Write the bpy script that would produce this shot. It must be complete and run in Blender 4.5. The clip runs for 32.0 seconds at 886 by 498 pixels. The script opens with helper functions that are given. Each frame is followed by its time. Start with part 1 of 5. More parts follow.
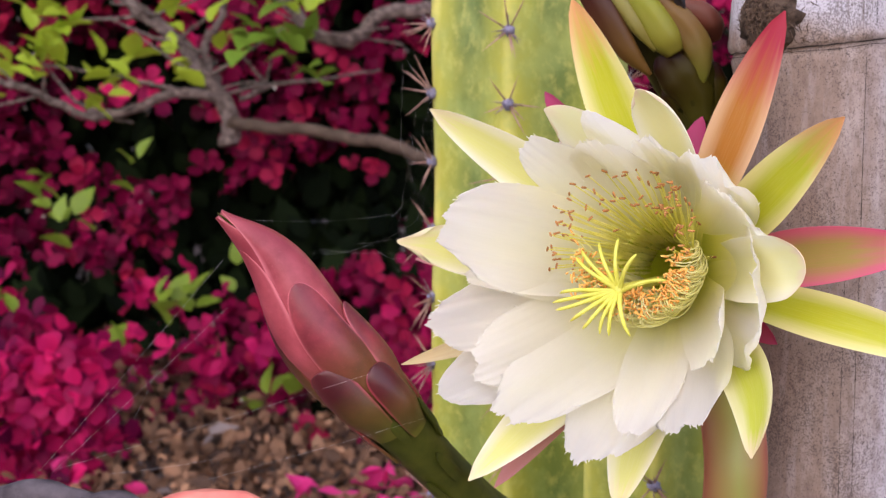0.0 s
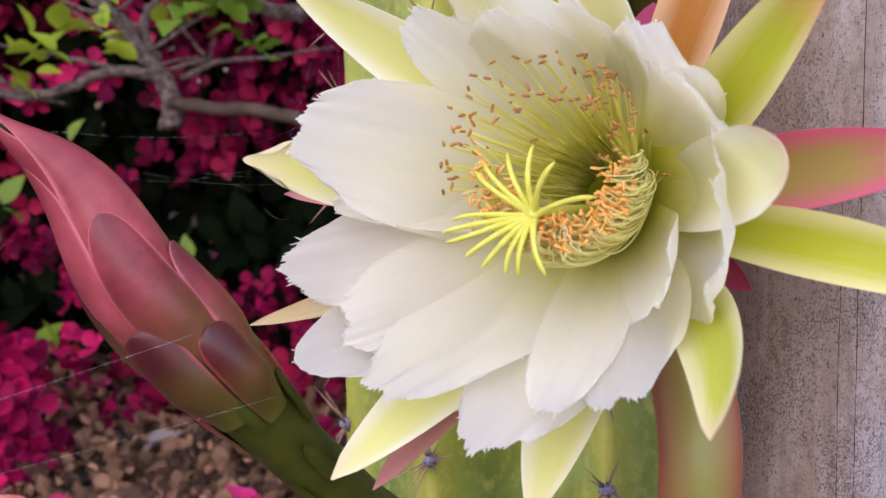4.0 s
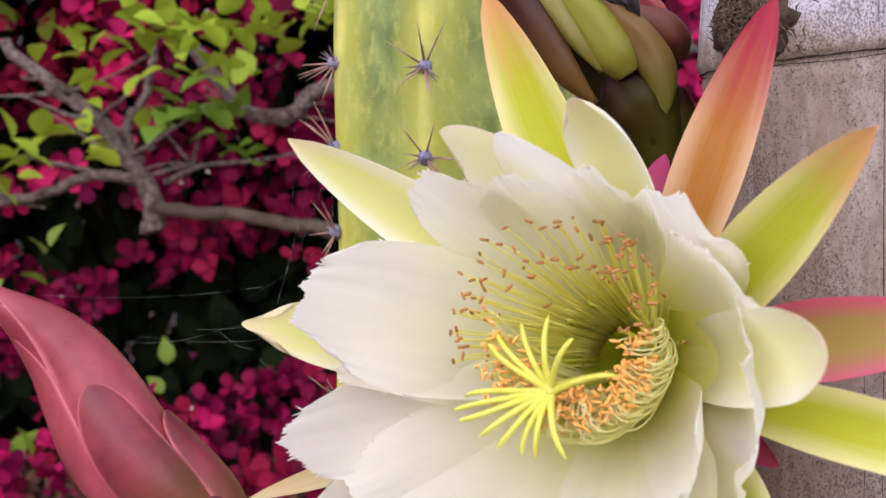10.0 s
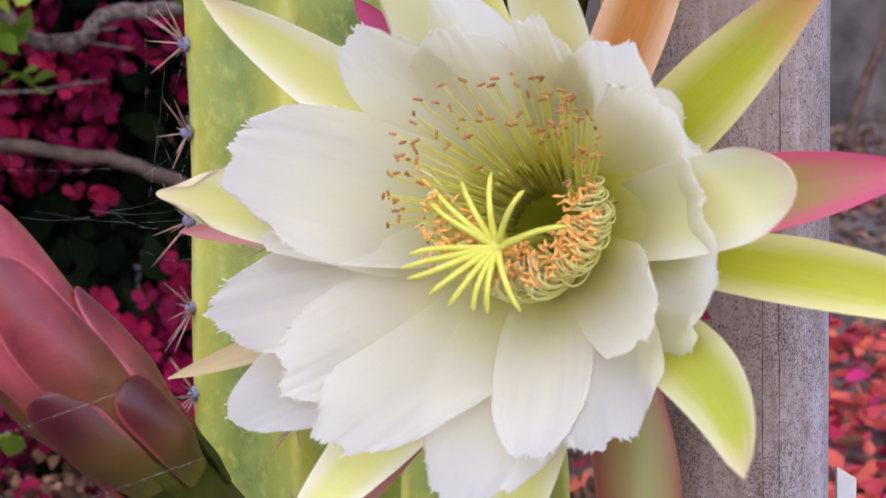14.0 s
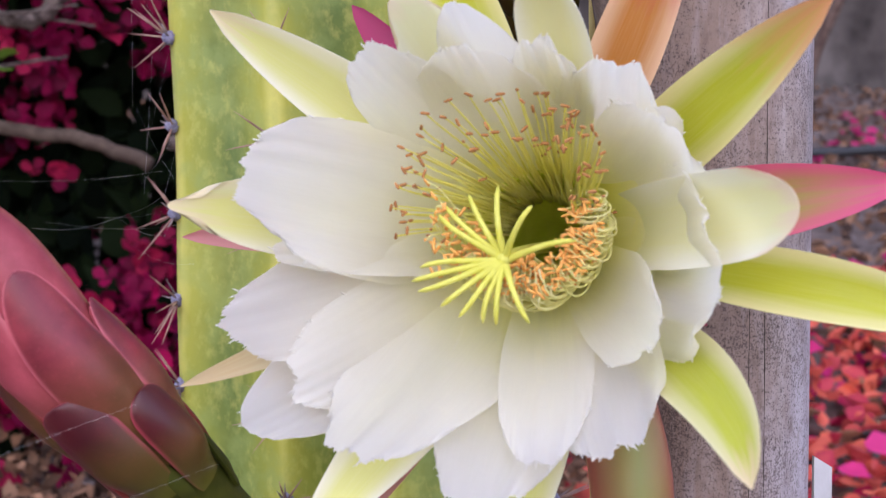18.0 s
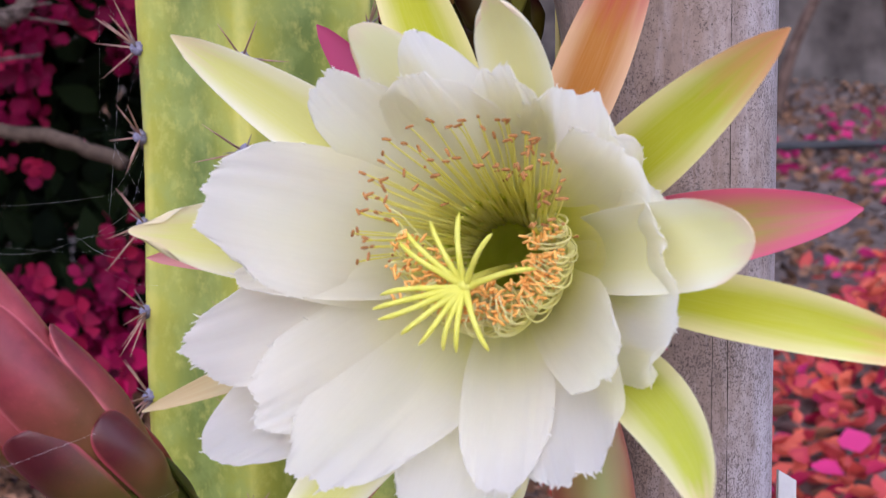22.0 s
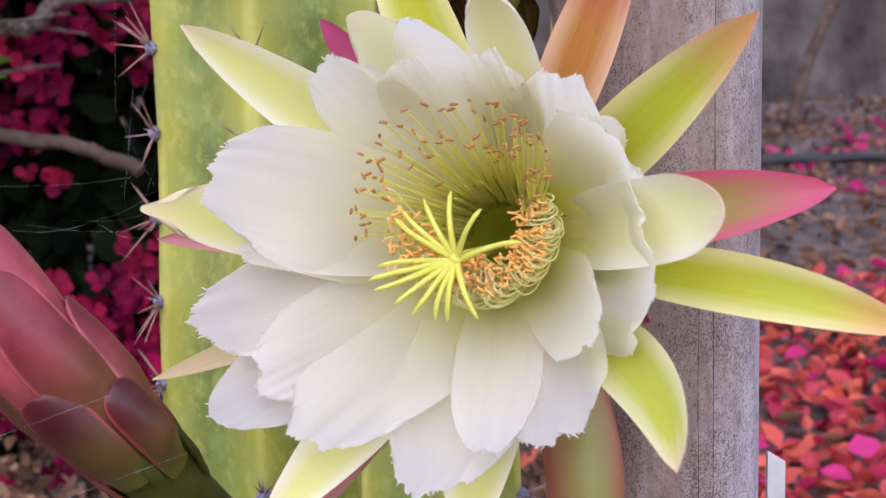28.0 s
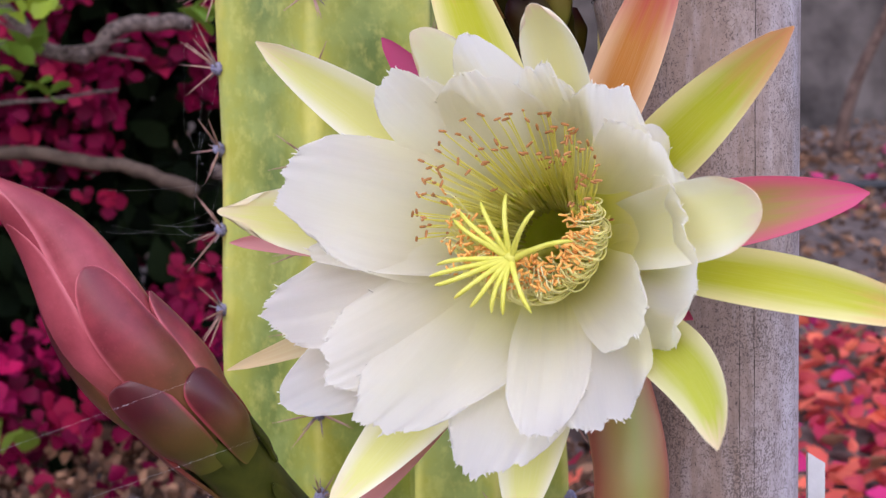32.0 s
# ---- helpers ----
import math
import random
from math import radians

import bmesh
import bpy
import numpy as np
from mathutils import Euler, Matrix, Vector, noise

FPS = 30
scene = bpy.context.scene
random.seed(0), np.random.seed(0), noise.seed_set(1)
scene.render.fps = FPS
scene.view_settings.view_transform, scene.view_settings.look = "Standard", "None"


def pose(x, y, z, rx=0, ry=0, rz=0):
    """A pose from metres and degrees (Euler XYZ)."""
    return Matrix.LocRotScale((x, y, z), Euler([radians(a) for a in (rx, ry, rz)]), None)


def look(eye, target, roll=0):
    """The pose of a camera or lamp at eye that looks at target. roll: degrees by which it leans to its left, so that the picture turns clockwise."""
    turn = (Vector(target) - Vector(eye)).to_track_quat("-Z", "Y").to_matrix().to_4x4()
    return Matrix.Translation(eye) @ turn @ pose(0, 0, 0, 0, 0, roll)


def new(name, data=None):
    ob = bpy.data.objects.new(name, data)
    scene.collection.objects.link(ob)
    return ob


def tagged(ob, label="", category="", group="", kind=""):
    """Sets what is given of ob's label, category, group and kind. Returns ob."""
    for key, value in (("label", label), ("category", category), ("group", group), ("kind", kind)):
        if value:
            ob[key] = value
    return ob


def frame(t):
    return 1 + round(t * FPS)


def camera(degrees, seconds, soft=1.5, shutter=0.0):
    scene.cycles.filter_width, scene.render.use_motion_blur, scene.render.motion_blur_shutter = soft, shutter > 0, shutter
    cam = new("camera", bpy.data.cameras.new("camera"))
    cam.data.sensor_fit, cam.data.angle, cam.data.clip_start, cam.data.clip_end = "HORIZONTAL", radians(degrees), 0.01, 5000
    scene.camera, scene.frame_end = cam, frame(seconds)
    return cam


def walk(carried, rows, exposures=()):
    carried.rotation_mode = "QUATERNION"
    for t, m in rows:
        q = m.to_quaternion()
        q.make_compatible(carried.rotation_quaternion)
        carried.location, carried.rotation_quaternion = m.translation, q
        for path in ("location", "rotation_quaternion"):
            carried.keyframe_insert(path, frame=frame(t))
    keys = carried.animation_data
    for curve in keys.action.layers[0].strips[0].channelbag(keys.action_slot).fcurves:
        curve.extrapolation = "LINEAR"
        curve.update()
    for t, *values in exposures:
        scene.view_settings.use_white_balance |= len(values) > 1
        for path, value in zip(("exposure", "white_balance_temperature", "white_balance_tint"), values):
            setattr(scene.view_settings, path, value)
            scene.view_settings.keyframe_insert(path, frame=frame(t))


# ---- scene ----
cam = camera(39.5, 32.0, soft=1.2)
METRES, EYE, TILT, LEAN, TURN = 0.42, 0.82, -6.0, 0.0, 0.0
ROWS = [
    (0.0, 0.0, 0.0, 0.0, 0.0, 0.0, -0.0),
    (0.5, -0.0011, 0.0201, 0.0192, -0.04, 0.04, 0.0),
    (1.0, 0.0042, 0.0658, 0.0493, -0.06, -0.04, -0.06),
    (1.5, 0.0179, 0.0977, 0.0539, -0.14, -0.07, 0.03),
    (2.0, 0.0103, 0.1495, 0.0582, -0.25, -0.09, -0.02),
    (2.5, 0.0325, 0.203, 0.0348, -0.28, -0.1, -0.01),
    (3.0, 0.0558, 0.2395, 0.0019, -0.3, -0.08, 0.01),
    (3.5, 0.072, 0.2697, -0.0523, -0.31, 0.07, 0.19),
    (5.5, 0.1126, 0.2888, -0.0711, -0.51, 2.99, 0.38),
    (6.0, 0.1159, 0.2897, -0.0746, -0.58, 3.31, 0.41),
    (6.5, 0.1253, 0.2824, -0.0686, -0.64, 3.59, 0.39),
    (7.0, 0.1219, 0.2798, -0.0668, -0.71, 3.83, 0.39),
    (7.5, 0.1219, 0.2801, -0.0655, -0.77, 4.06, 0.41),
    (8.0, 0.1208, 0.2818, -0.0623, -0.82, 4.22, 0.4),
    (8.5, 0.1199, 0.2816, -0.0665, -0.87, 4.38, 0.44),
    (9.0, 0.1165, 0.2797, -0.0598, -0.95, 4.48, 0.43),
    (9.5, 0.0957, 0.2953, -0.0403, -1.09, 4.57, 0.39),
    (10.0, 0.0672, 0.3145, -0.0093, -1.42, 4.58, 0.43),
    (10.5, 0.0432, 0.3401, 0.0091, -2.28, 4.49, 0.58),
    (11.0, 0.0374, 0.358, 0.011, -3.85, 4.35, 0.74),
    (11.5, 0.0067, 0.3555, 0.0004, -5.76, 4.09, 1.03),
    (12.0, 0.0055, 0.3489, -0.017, -7.53, 3.76, 1.4),
    (12.5, -0.0077, 0.3531, -0.0297, -9.21, 3.39, 1.66),
    (13.0, -0.0222, 0.3498, -0.0438, -10.41, 2.98, 1.9),
    (13.5, -0.0196, 0.35, -0.0558, -11.48, 2.55, 2.06),
    (14.0, -0.032, 0.3494, -0.0591, -12.26, 2.07, 2.15),
    (14.5, -0.0394, 0.3441, -0.051, -12.78, 1.65, 2.16),
    (16.5, -0.0578, 0.3392, -0.0395, -14.0, 0.81, 2.27),
    (17.0, -0.0612, 0.3375, -0.0376, -14.16, 0.7, 2.28),
    (17.5, -0.0566, 0.3389, -0.0346, -14.36, 0.57, 2.28),
    (18.0, -0.0681, 0.3367, -0.0326, -14.52, 0.48, 2.29),
    (18.5, -0.0657, 0.3363, -0.0256, -14.68, 0.37, 2.29),
    (19.0, -0.0649, 0.3346, -0.0241, -14.78, 0.32, 2.3),
    (19.5, -0.0689, 0.3352, -0.0212, -14.93, 0.25, 2.29),
    (20.0, -0.0634, 0.3328, -0.0176, -15.06, 0.18, 2.3),
    (20.5, -0.0622, 0.3324, -0.0157, -15.19, 0.12, 2.29),
    (21.0, -0.0612, 0.3297, -0.0159, -15.3, 0.09, 2.29),
    (21.5, -0.0555, 0.3306, -0.0144, -15.38, 0.07, 2.32),
    (22.0, -0.0566, 0.3318, -0.012, -15.43, 0.02, 2.28),
    (22.5, -0.0597, 0.3299, -0.002, -15.49, 0.03, 2.29),
    (23.0, -0.054, 0.3314, 0.0038, -15.49, -0.03, 2.26),
    (23.5, -0.0514, 0.3349, 0.0028, -15.51, -0.01, 2.28),
    (24.0, -0.0474, 0.339, 0.0041, -15.5, -0.03, 2.26),
    (24.5, -0.0445, 0.3308, -0.0004, -15.5, -0.0, 2.29),
    (25.0, -0.0332, 0.3327, 0.0008, -15.47, -0.02, 2.28),
    (25.5, -0.035, 0.3251, -0.0051, -15.44, 0.02, 2.27),
    (27.5, -0.0486, 0.2946, -0.0378, -14.89, 0.56, 2.32),
    (28.0, -0.0545, 0.2866, -0.0372, -14.64, 0.76, 2.27),
    (28.5, -0.0629, 0.2854, -0.0459, -14.4, 0.89, 2.24),
    (29.0, -0.0784, 0.2787, -0.0498, -14.19, 1.01, 2.21),
    (29.5, -0.077, 0.2756, -0.0453, -14.01, 1.12, 2.18),
    (30.0, -0.079, 0.2655, -0.0333, -13.79, 1.27, 2.15),
    (30.5, -0.0685, 0.2596, -0.0359, -13.56, 1.44, 2.12),
    (31.0, -0.0698, 0.2519, -0.0398, -13.3, 1.64, 2.09),
    (31.5, -0.0732, 0.2419, -0.0516, -13.03, 1.84, 2.09),
    (32.0, -0.0772, 0.2349, -0.0568, -12.64, 2.14, 2.05),
]

EXPOSURES = [(0.0, 0.98, 6740, 23), (1.9, 0.93, 6450, 23), (3.0, 0.83, 6320, 23), (8.0, 0.92, 6330, 23), (11.0, 0.95, 6620, 21), (14.0, 0.81, 6060, 22), (19.0, 0.81, 5960, 24), (32.0, 0.83, 6080, 24)]
walk(cam, [(t, pose(0, 0, EYE, TILT, LEAN, TURN) @ pose(METRES * x, METRES * y, METRES * z, 90 + pitch, roll, yaw)) for t, x, y, z, yaw, pitch, roll in ROWS], EXPOSURES)
cam.data.dof.use_dof, cam.data.dof.focus_distance, cam.data.dof.aperture_fstop = True, 0.40, 23.0

# ---- world and light: a bright overcast garden ----
world = bpy.data.worlds.new("sky")
scene.world = world
world.use_nodes = True
wn, wl = world.node_tree.nodes, world.node_tree.links
sky = wn.new("ShaderNodeTexSky")
sky.sky_type, sky.sun_disc, sky.sun_elevation, sky.sun_rotation = "NISHITA", False, radians(36), radians(198)
sky.air_density, sky.dust_density = 1.0, 1.0
wl.new(sky.outputs["Color"], wn["Background"].inputs["Color"])
wn["Background"].inputs["Strength"].default_value = 0.14
sun = new("sun", bpy.data.lights.new("sun", "SUN"))
sun.data.energy, sun.data.angle, sun.data.color = 1.8, radians(155), (1.0, 0.975, 0.985)
sun.matrix_world = look((-0.45, -1.35, 1.05), (0, 0, 0))


# ---- materials ----
class Mat:
    """A node material built up in a few calls."""

    def __init__(self, name, rough=0.6, spec=0.4, bump=0.0, bump_scale=200.0, translucent=0.0, sheen=0.0):
        self.m = bpy.data.materials.new(name)
        self.m.use_nodes = True
        self.t = self.m.node_tree
        self.n, self.l = self.t.nodes, self.t.links
        self.bsdf = self.n["Principled BSDF"]
        self.bsdf.inputs["Roughness"].default_value = rough
        self.bsdf.inputs["Specular IOR Level"].default_value = spec
        if sheen:
            self.bsdf.inputs["Sheen Weight"].default_value = sheen
        self.co = self.n.new("ShaderNodeTexCoord")
        self.tr = None
        if translucent:
            self.tr = self.n.new("ShaderNodeBsdfTranslucent")
            mix = self.n.new("ShaderNodeMixShader")
            mix.inputs[0].default_value = translucent
            self.l.new(self.bsdf.outputs[0], mix.inputs[1])
            self.l.new(self.tr.outputs[0], mix.inputs[2])
            self.l.new(mix.outputs[0], self.n["Material Output"].inputs[0])
        if bump:
            b = self.n.new("ShaderNodeBump")
            b.inputs["Strength"].default_value, b.inputs["Distance"].default_value = bump, 0.2 / bump_scale
            self.l.new(self.noise(bump_scale, 5), b.inputs["Height"])
            self.l.new(b.outputs[0], self.bsdf.inputs["Normal"])
            self.bump = b

    def noise(self, scale, detail=3, squash=(1, 1, 1), coord="Object", rough=0.55):
        mp = self.n.new("ShaderNodeMapping")
        mp.inputs["Scale"].default_value = squash
        self.l.new(self.co.outputs[coord], mp.inputs[0])
        t = self.n.new("ShaderNodeTexNoise")
        t.inputs["Scale"].default_value, t.inputs["Detail"].default_value = scale, detail
        t.inputs["Roughness"].default_value = rough
        self.l.new(mp.outputs[0], t.inputs["Vector"])
        return t.outputs["Fac"]

    def uv(self, axis):
        s = self.n.new("ShaderNodeSeparateXYZ")
        self.l.new(self.co.outputs["UV"], s.inputs[0])
        return s.outputs[axis]

    def axis(self, axis, coord="Object"):
        s = self.n.new("ShaderNodeSeparateXYZ")
        self.l.new(self.co.outputs[coord], s.inputs[0])
        return s.outputs[axis]

    def random(self, island=False):
        if island:
            return self.n.new("ShaderNodeNewGeometry").outputs["Random Per Island"]
        return self.n.new("ShaderNodeObjectInfo").outputs["Random"]

    def math(self, op, a, b=0.0, c=0.0):
        m = self.n.new("ShaderNodeMath")
        m.operation = op
        for i, v in enumerate((a, b, c)):
            if isinstance(v, (int, float)):
                m.inputs[i].default_value = v
            else:
                self.l.new(v, m.inputs[i])
        return m.outputs[0]

    def ramp(self, fac, *stops):
        r = self.n.new("ShaderNodeValToRGB")
        e = r.color_ramp.elements
        while len(e) < len(stops):
            e.new(0.5)
        for el, (p, c) in zip(e, stops):
            el.position, el.color = p, (*(c if isinstance(c, tuple) else (c, c, c)), 1)
        self.l.new(fac, r.inputs[0])
        return r.outputs[0]

    def mix(self, fac, a, b, mode="MIX"):
        m = self.n.new("ShaderNodeMix")
        m.data_type, m.blend_type, m.clamp_result = "RGBA", mode, True
        for v, i in ((fac, 0), (a, 6), (b, 7)):
            if isinstance(v, (int, float)):
                m.inputs[i].default_value = v
            elif isinstance(v, tuple):
                m.inputs[i].default_value = (*v, 1)
            else:
                self.l.new(v, m.inputs[i])
        return m.outputs[2]

    def color(self, c):
        if isinstance(c, tuple):
            c = self.mix(0.0, c, c)
        self.l.new(c, self.bsdf.inputs["Base Color"])
        if self.tr:
            self.l.new(c, self.tr.inputs["Color"])
        return self.m


def petal_material():
    m = Mat("white_petal", 0.42, 0.3, translucent=0.75)
    s, v = m.uv(1), m.uv(0)
    base = m.ramp(s, (0.0, (0.68, 0.72, 0.04)), (0.10, (0.89, 0.88, 0.18)), (0.20, (0.955, 0.935, 0.46)), (0.33, (0.97, 0.955, 0.74)), (0.52, (0.97, 0.96, 0.90)), (1.0, (0.97, 0.965, 0.955)))
    vein = m.noise(26, 4, (3, 0.25, 1), "UV")
    c = m.mix(m.ramp(vein, (0.4, 0.0), (0.62, 0.08)), base, (0.75, 0.74, 0.68))
    b = m.n.new("ShaderNodeBump")
    b.inputs["Strength"].default_value, b.inputs["Distance"].default_value = 0.3, 0.0012
    m.l.new(m.math("ADD", m.noise(150, 4, (1, 1, 1)), m.math("MULTIPLY", m.noise(34, 5, (3, 0.22, 1), "UV"), 0.8)), b.inputs["Height"])
    m.l.new(b.outputs[0], m.bsdf.inputs["Normal"])
    done = m.color(c)
    # light that comes through the blade is creamier
    m.l.new(m.mix(0.22, c, (1.0, 0.96, 0.72)), m.tr.inputs["Color"])
    return done


def sepal_material(name, edge, mid, tip, tip_from=0.7, root=(0.45, 0.5, 0.1), back=None, thin=0.38, spec=0.4):
    """A fleshy outer tepal: a coloured midrib band, paler margins, a tinted tip."""
    m = Mat(name, 0.42, spec, 0.12, 900, translucent=thin)
    s, v = m.uv(1), m.uv(0)
    d = m.math("ABSOLUTE", m.math("SUBTRACT", v, 0.5))
    d = m.math("ADD", d, m.math("MULTIPLY", m.math("SUBTRACT", m.noise(5, 3, (1, 0.4, 1), "UV"), 0.5), 0.22))
    c = m.mix(m.ramp(d, (0.18, 0.0), (0.47, 1.0)), mid, edge)
    c = m.mix(m.ramp(m.noise(14, 3, (4, 0.4, 1), "UV"), (0.45, 0.0), (0.75, 0.15)), c, edge)
    f = m.math("ADD", s, m.math("MULTIPLY", m.math("SUBTRACT", m.noise(3, 2, (2, 0.6, 1), "UV"), 0.5), 0.2))
    c = m.mix(m.ramp(f, (tip_from, 0.0), (min(1.0, tip_from + 0.26), 1.0)), c, tip)
    c = m.mix(m.ramp(s, (0.1, 1.0), (0.45, 0.0)), c, root)
    if back:
        c = m.mix(m.ramp(d, (0.30, 0.0), (0.42, 0.8)), c, back)
    return m.color(c)


M_PETAL = petal_material()
M_CREAM = sepal_material("cream_sepal", (0.92, 0.90, 0.72), (0.80, 0.80, 0.30), (0.86, 0.76, 0.50), 0.90, (0.66, 0.70, 0.18), thin=0.4)
M_WARM = sepal_material("pale_sepal", (0.95, 0.935, 0.84), (0.92, 0.91, 0.66), (0.93, 0.86, 0.70), 0.88, (0.86, 0.86, 0.46), thin=0.72)
M_BEIGE = sepal_material("beige_sepal", (0.90, 0.86, 0.64), (0.88, 0.84, 0.56), (0.76, 0.62, 0.36), 0.66, (0.86, 0.86, 0.50), thin=0.5)
M_HOOD = sepal_material("hood_sepal", (0.955, 0.94, 0.80), (0.92, 0.90, 0.52), (0.93, 0.80, 0.60), 0.92, (0.86, 0.86, 0.36), thin=0.35)
M_LIME = sepal_material("lime_sepal", (0.86, 0.80, 0.40), (0.58, 0.60, 0.03), (0.84, 0.44, 0.20), 0.78, (0.58, 0.64, 0.05))
M_PALE_LIME = sepal_material("pale_lime_sepal", (0.86, 0.82, 0.50), (0.60, 0.64, 0.06), (0.86, 0.72, 0.46), 0.88, (0.60, 0.66, 0.06))
M_ORANGE = sepal_material("orange_sepal", (0.82, 0.56, 0.34), (0.55, 0.22, 0.036), (0.54, 0.05, 0.09), 0.66, (0.64, 0.58, 0.06))
M_PINK = sepal_material("pink_sepal", (0.78, 0.17, 0.27), (0.47, 0.34, 0.09), (0.74, 0.12, 0.26), 0.72, (0.58, 0.32, 0.14))
M_DUSTY = sepal_material("dusty_pink_sepal", (0.66, 0.32, 0.28), (0.58, 0.26, 0.22), (0.60, 0.24, 0.24), 0.8, (0.60, 0.40, 0.24))
M_MAGENTA = sepal_material("magenta_sepal", (0.36, 0.05, 0.10), (0.30, 0.06, 0.09), (0.42, 0.04, 0.12), 0.5, (0.4, 0.2, 0.1))


def plain(name, c1, c2, scale, rough=0.6, spec=0.3, bump=0.3, bump_scale=300, translucent=0.0, squash=(1, 1, 1), island=0.0):
    m = Mat(name, rough, spec, bump, bump_scale, translucent)
    f = m.noise(scale, 4, squash)
    if island:
        f = m.math("ADD", m.math("MULTIPLY", f, 1 - island), m.math("MULTIPLY", m.random(True), island))
    return m.color(m.ramp(f, (0.3, c1), (0.7, c2)))


M_FILAMENT = plain("filament", (0.86, 0.82, 0.14), (0.94, 0.90, 0.38), 60, 0.5, 0.3, 0.0, translucent=0.45)
M_FILAMENT_PALE = plain("pale_filament", (0.93, 0.90, 0.42), (0.97, 0.95, 0.62), 60, 0.5, 0.3, 0.0, translucent=0.6)
M_ANTHER = plain("anther", (0.34, 0.14, 0.045), (0.48, 0.23, 0.085), 300, 0.8, 0.1, 0.5, 3000)
M_ANTHER_FRESH = plain("fresh_anther", (0.78, 0.34, 0.06), (0.90, 0.50, 0.15), 300, 0.8, 0.1, 0.5, 3000)
M_STIGMA = plain("stigma", (0.67, 0.65, 0.07), (0.77, 0.75, 0.15), 200, 0.45, 0.4, 0.3, 4000, 0.2)
M_THROAT = plain("throat", (0.58, 0.64, 0.025), (0.74, 0.77, 0.06), 80, 0.5, 0.3, translucent=0.5)


def bud_material(name, red, dark, rim, green, climb=0.5):
    """Bud scale: rosy skin with a paler keel, green towards its foot, thin bright rim."""
    m = Mat(name, 0.37, 0.38, 0.3, 2200)
    s, v = m.uv(1), m.uv(0)
    d = m.math("ABSOLUTE", m.math("SUBTRACT", v, 0.5))
    c = m.mix(m.ramp(m.noise(45, 5, rough=0.6), (0.30, 0.0), (0.62, 1.0)), red, dark)
    c = m.mix(m.ramp(m.noise(60, 4, (14, 0.8, 1), "UV"), (0.45, 0.0), (0.7, 0.25)), c, green)
    c = m.mix(m.ramp(m.noise(1200, 2), (0.6, 0.0), (0.75, 0.12)), c, rim)
    c = m.mix(m.ramp(m.noise(34, 5, (9, 0.5, 1), "UV"), (0.48, 0.0), (0.72, 0.4)), c, dark)
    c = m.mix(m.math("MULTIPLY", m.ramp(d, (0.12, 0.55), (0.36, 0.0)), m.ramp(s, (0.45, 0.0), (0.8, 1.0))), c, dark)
    c = m.mix(m.ramp(s, (0.05, 1.0), (climb, 0.0)), c, green)
    c = m.mix(m.math("MULTIPLY", m.ramp(d, (0.43, 0.0), (0.495, 0.7)), m.ramp(s, (0.2, 0.25), (0.65, 1.0))), c, rim)
    return m.color(c)


M_BUD = bud_material("bud_scale", (0.36, 0.050, 0.068), (0.13, 0.014, 0.025), (0.70, 0.17, 0.20), (0.12, 0.075, 0.014), 0.62)
M_BUD_TIP = bud_material("bud_tip_scale", (0.50, 0.095, 0.12), (0.25, 0.034, 0.050), (0.70, 0.22, 0.25), (0.16, 0.07, 0.025), 0.36)
# low scales, tube: own maroon and olive, darkened for shade on the bud's underside
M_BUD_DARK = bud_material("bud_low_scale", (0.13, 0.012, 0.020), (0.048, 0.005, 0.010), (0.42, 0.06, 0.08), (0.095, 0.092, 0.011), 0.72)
M_BUD_TUBE = plain("bud_tube", (0.030, 0.040, 0.005), (0.072, 0.078, 0.010), 90, 0.45, 0.2, 0.15, 800)
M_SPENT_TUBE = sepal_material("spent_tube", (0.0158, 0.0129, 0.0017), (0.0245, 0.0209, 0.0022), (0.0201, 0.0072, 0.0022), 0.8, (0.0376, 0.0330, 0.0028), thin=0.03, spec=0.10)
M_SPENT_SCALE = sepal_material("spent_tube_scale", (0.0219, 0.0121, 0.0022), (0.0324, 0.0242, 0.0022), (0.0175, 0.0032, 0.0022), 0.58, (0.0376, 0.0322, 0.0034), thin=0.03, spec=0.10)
M_SPENT_MAROON = sepal_material("spent_maroon_sepal", (0.060, 0.016, 0.008), (0.045, 0.011, 0.007), (0.021, 0.005, 0.005), 0.5, (0.120, 0.060, 0.011), thin=0.08, spec=0.3)
M_SPENT_CREAM = sepal_material("spent_cream_sepal", (0.216, 0.187, 0.050), (0.288, 0.259, 0.079), (0.230, 0.158, 0.058), 0.8, (0.173, 0.144, 0.025), thin=0.15, spec=0.3)
M_SPENT_GREEN = sepal_material("spent_green_sepal", (0.180, 0.180, 0.025), (0.238, 0.259, 0.022), (0.216, 0.187, 0.043), 0.75, (0.202, 0.180, 0.022), thin=0.15, spec=0.3)
M_SPENT_BROWN = sepal_material("spent_brown_sepal", (0.136, 0.074, 0.019), (0.161, 0.087, 0.021), (0.099, 0.031, 0.015), 0.6, (0.118, 0.118, 0.014), thin=0.12, spec=0.3)
M_SPENT_RED = sepal_material("spent_red_sepal", (0.144, 0.036, 0.017), (0.120, 0.029, 0.014), (0.204, 0.066, 0.042), 0.6, (0.060, 0.016, 0.008), thin=0.1, spec=0.3)
M_SPENT_PINK = sepal_material("spent_pink_sepal", (0.385, 0.077, 0.084), (0.294, 0.049, 0.056), (0.315, 0.056, 0.077), 0.6, (0.294, 0.070, 0.049), thin=0.15, spec=0.3)


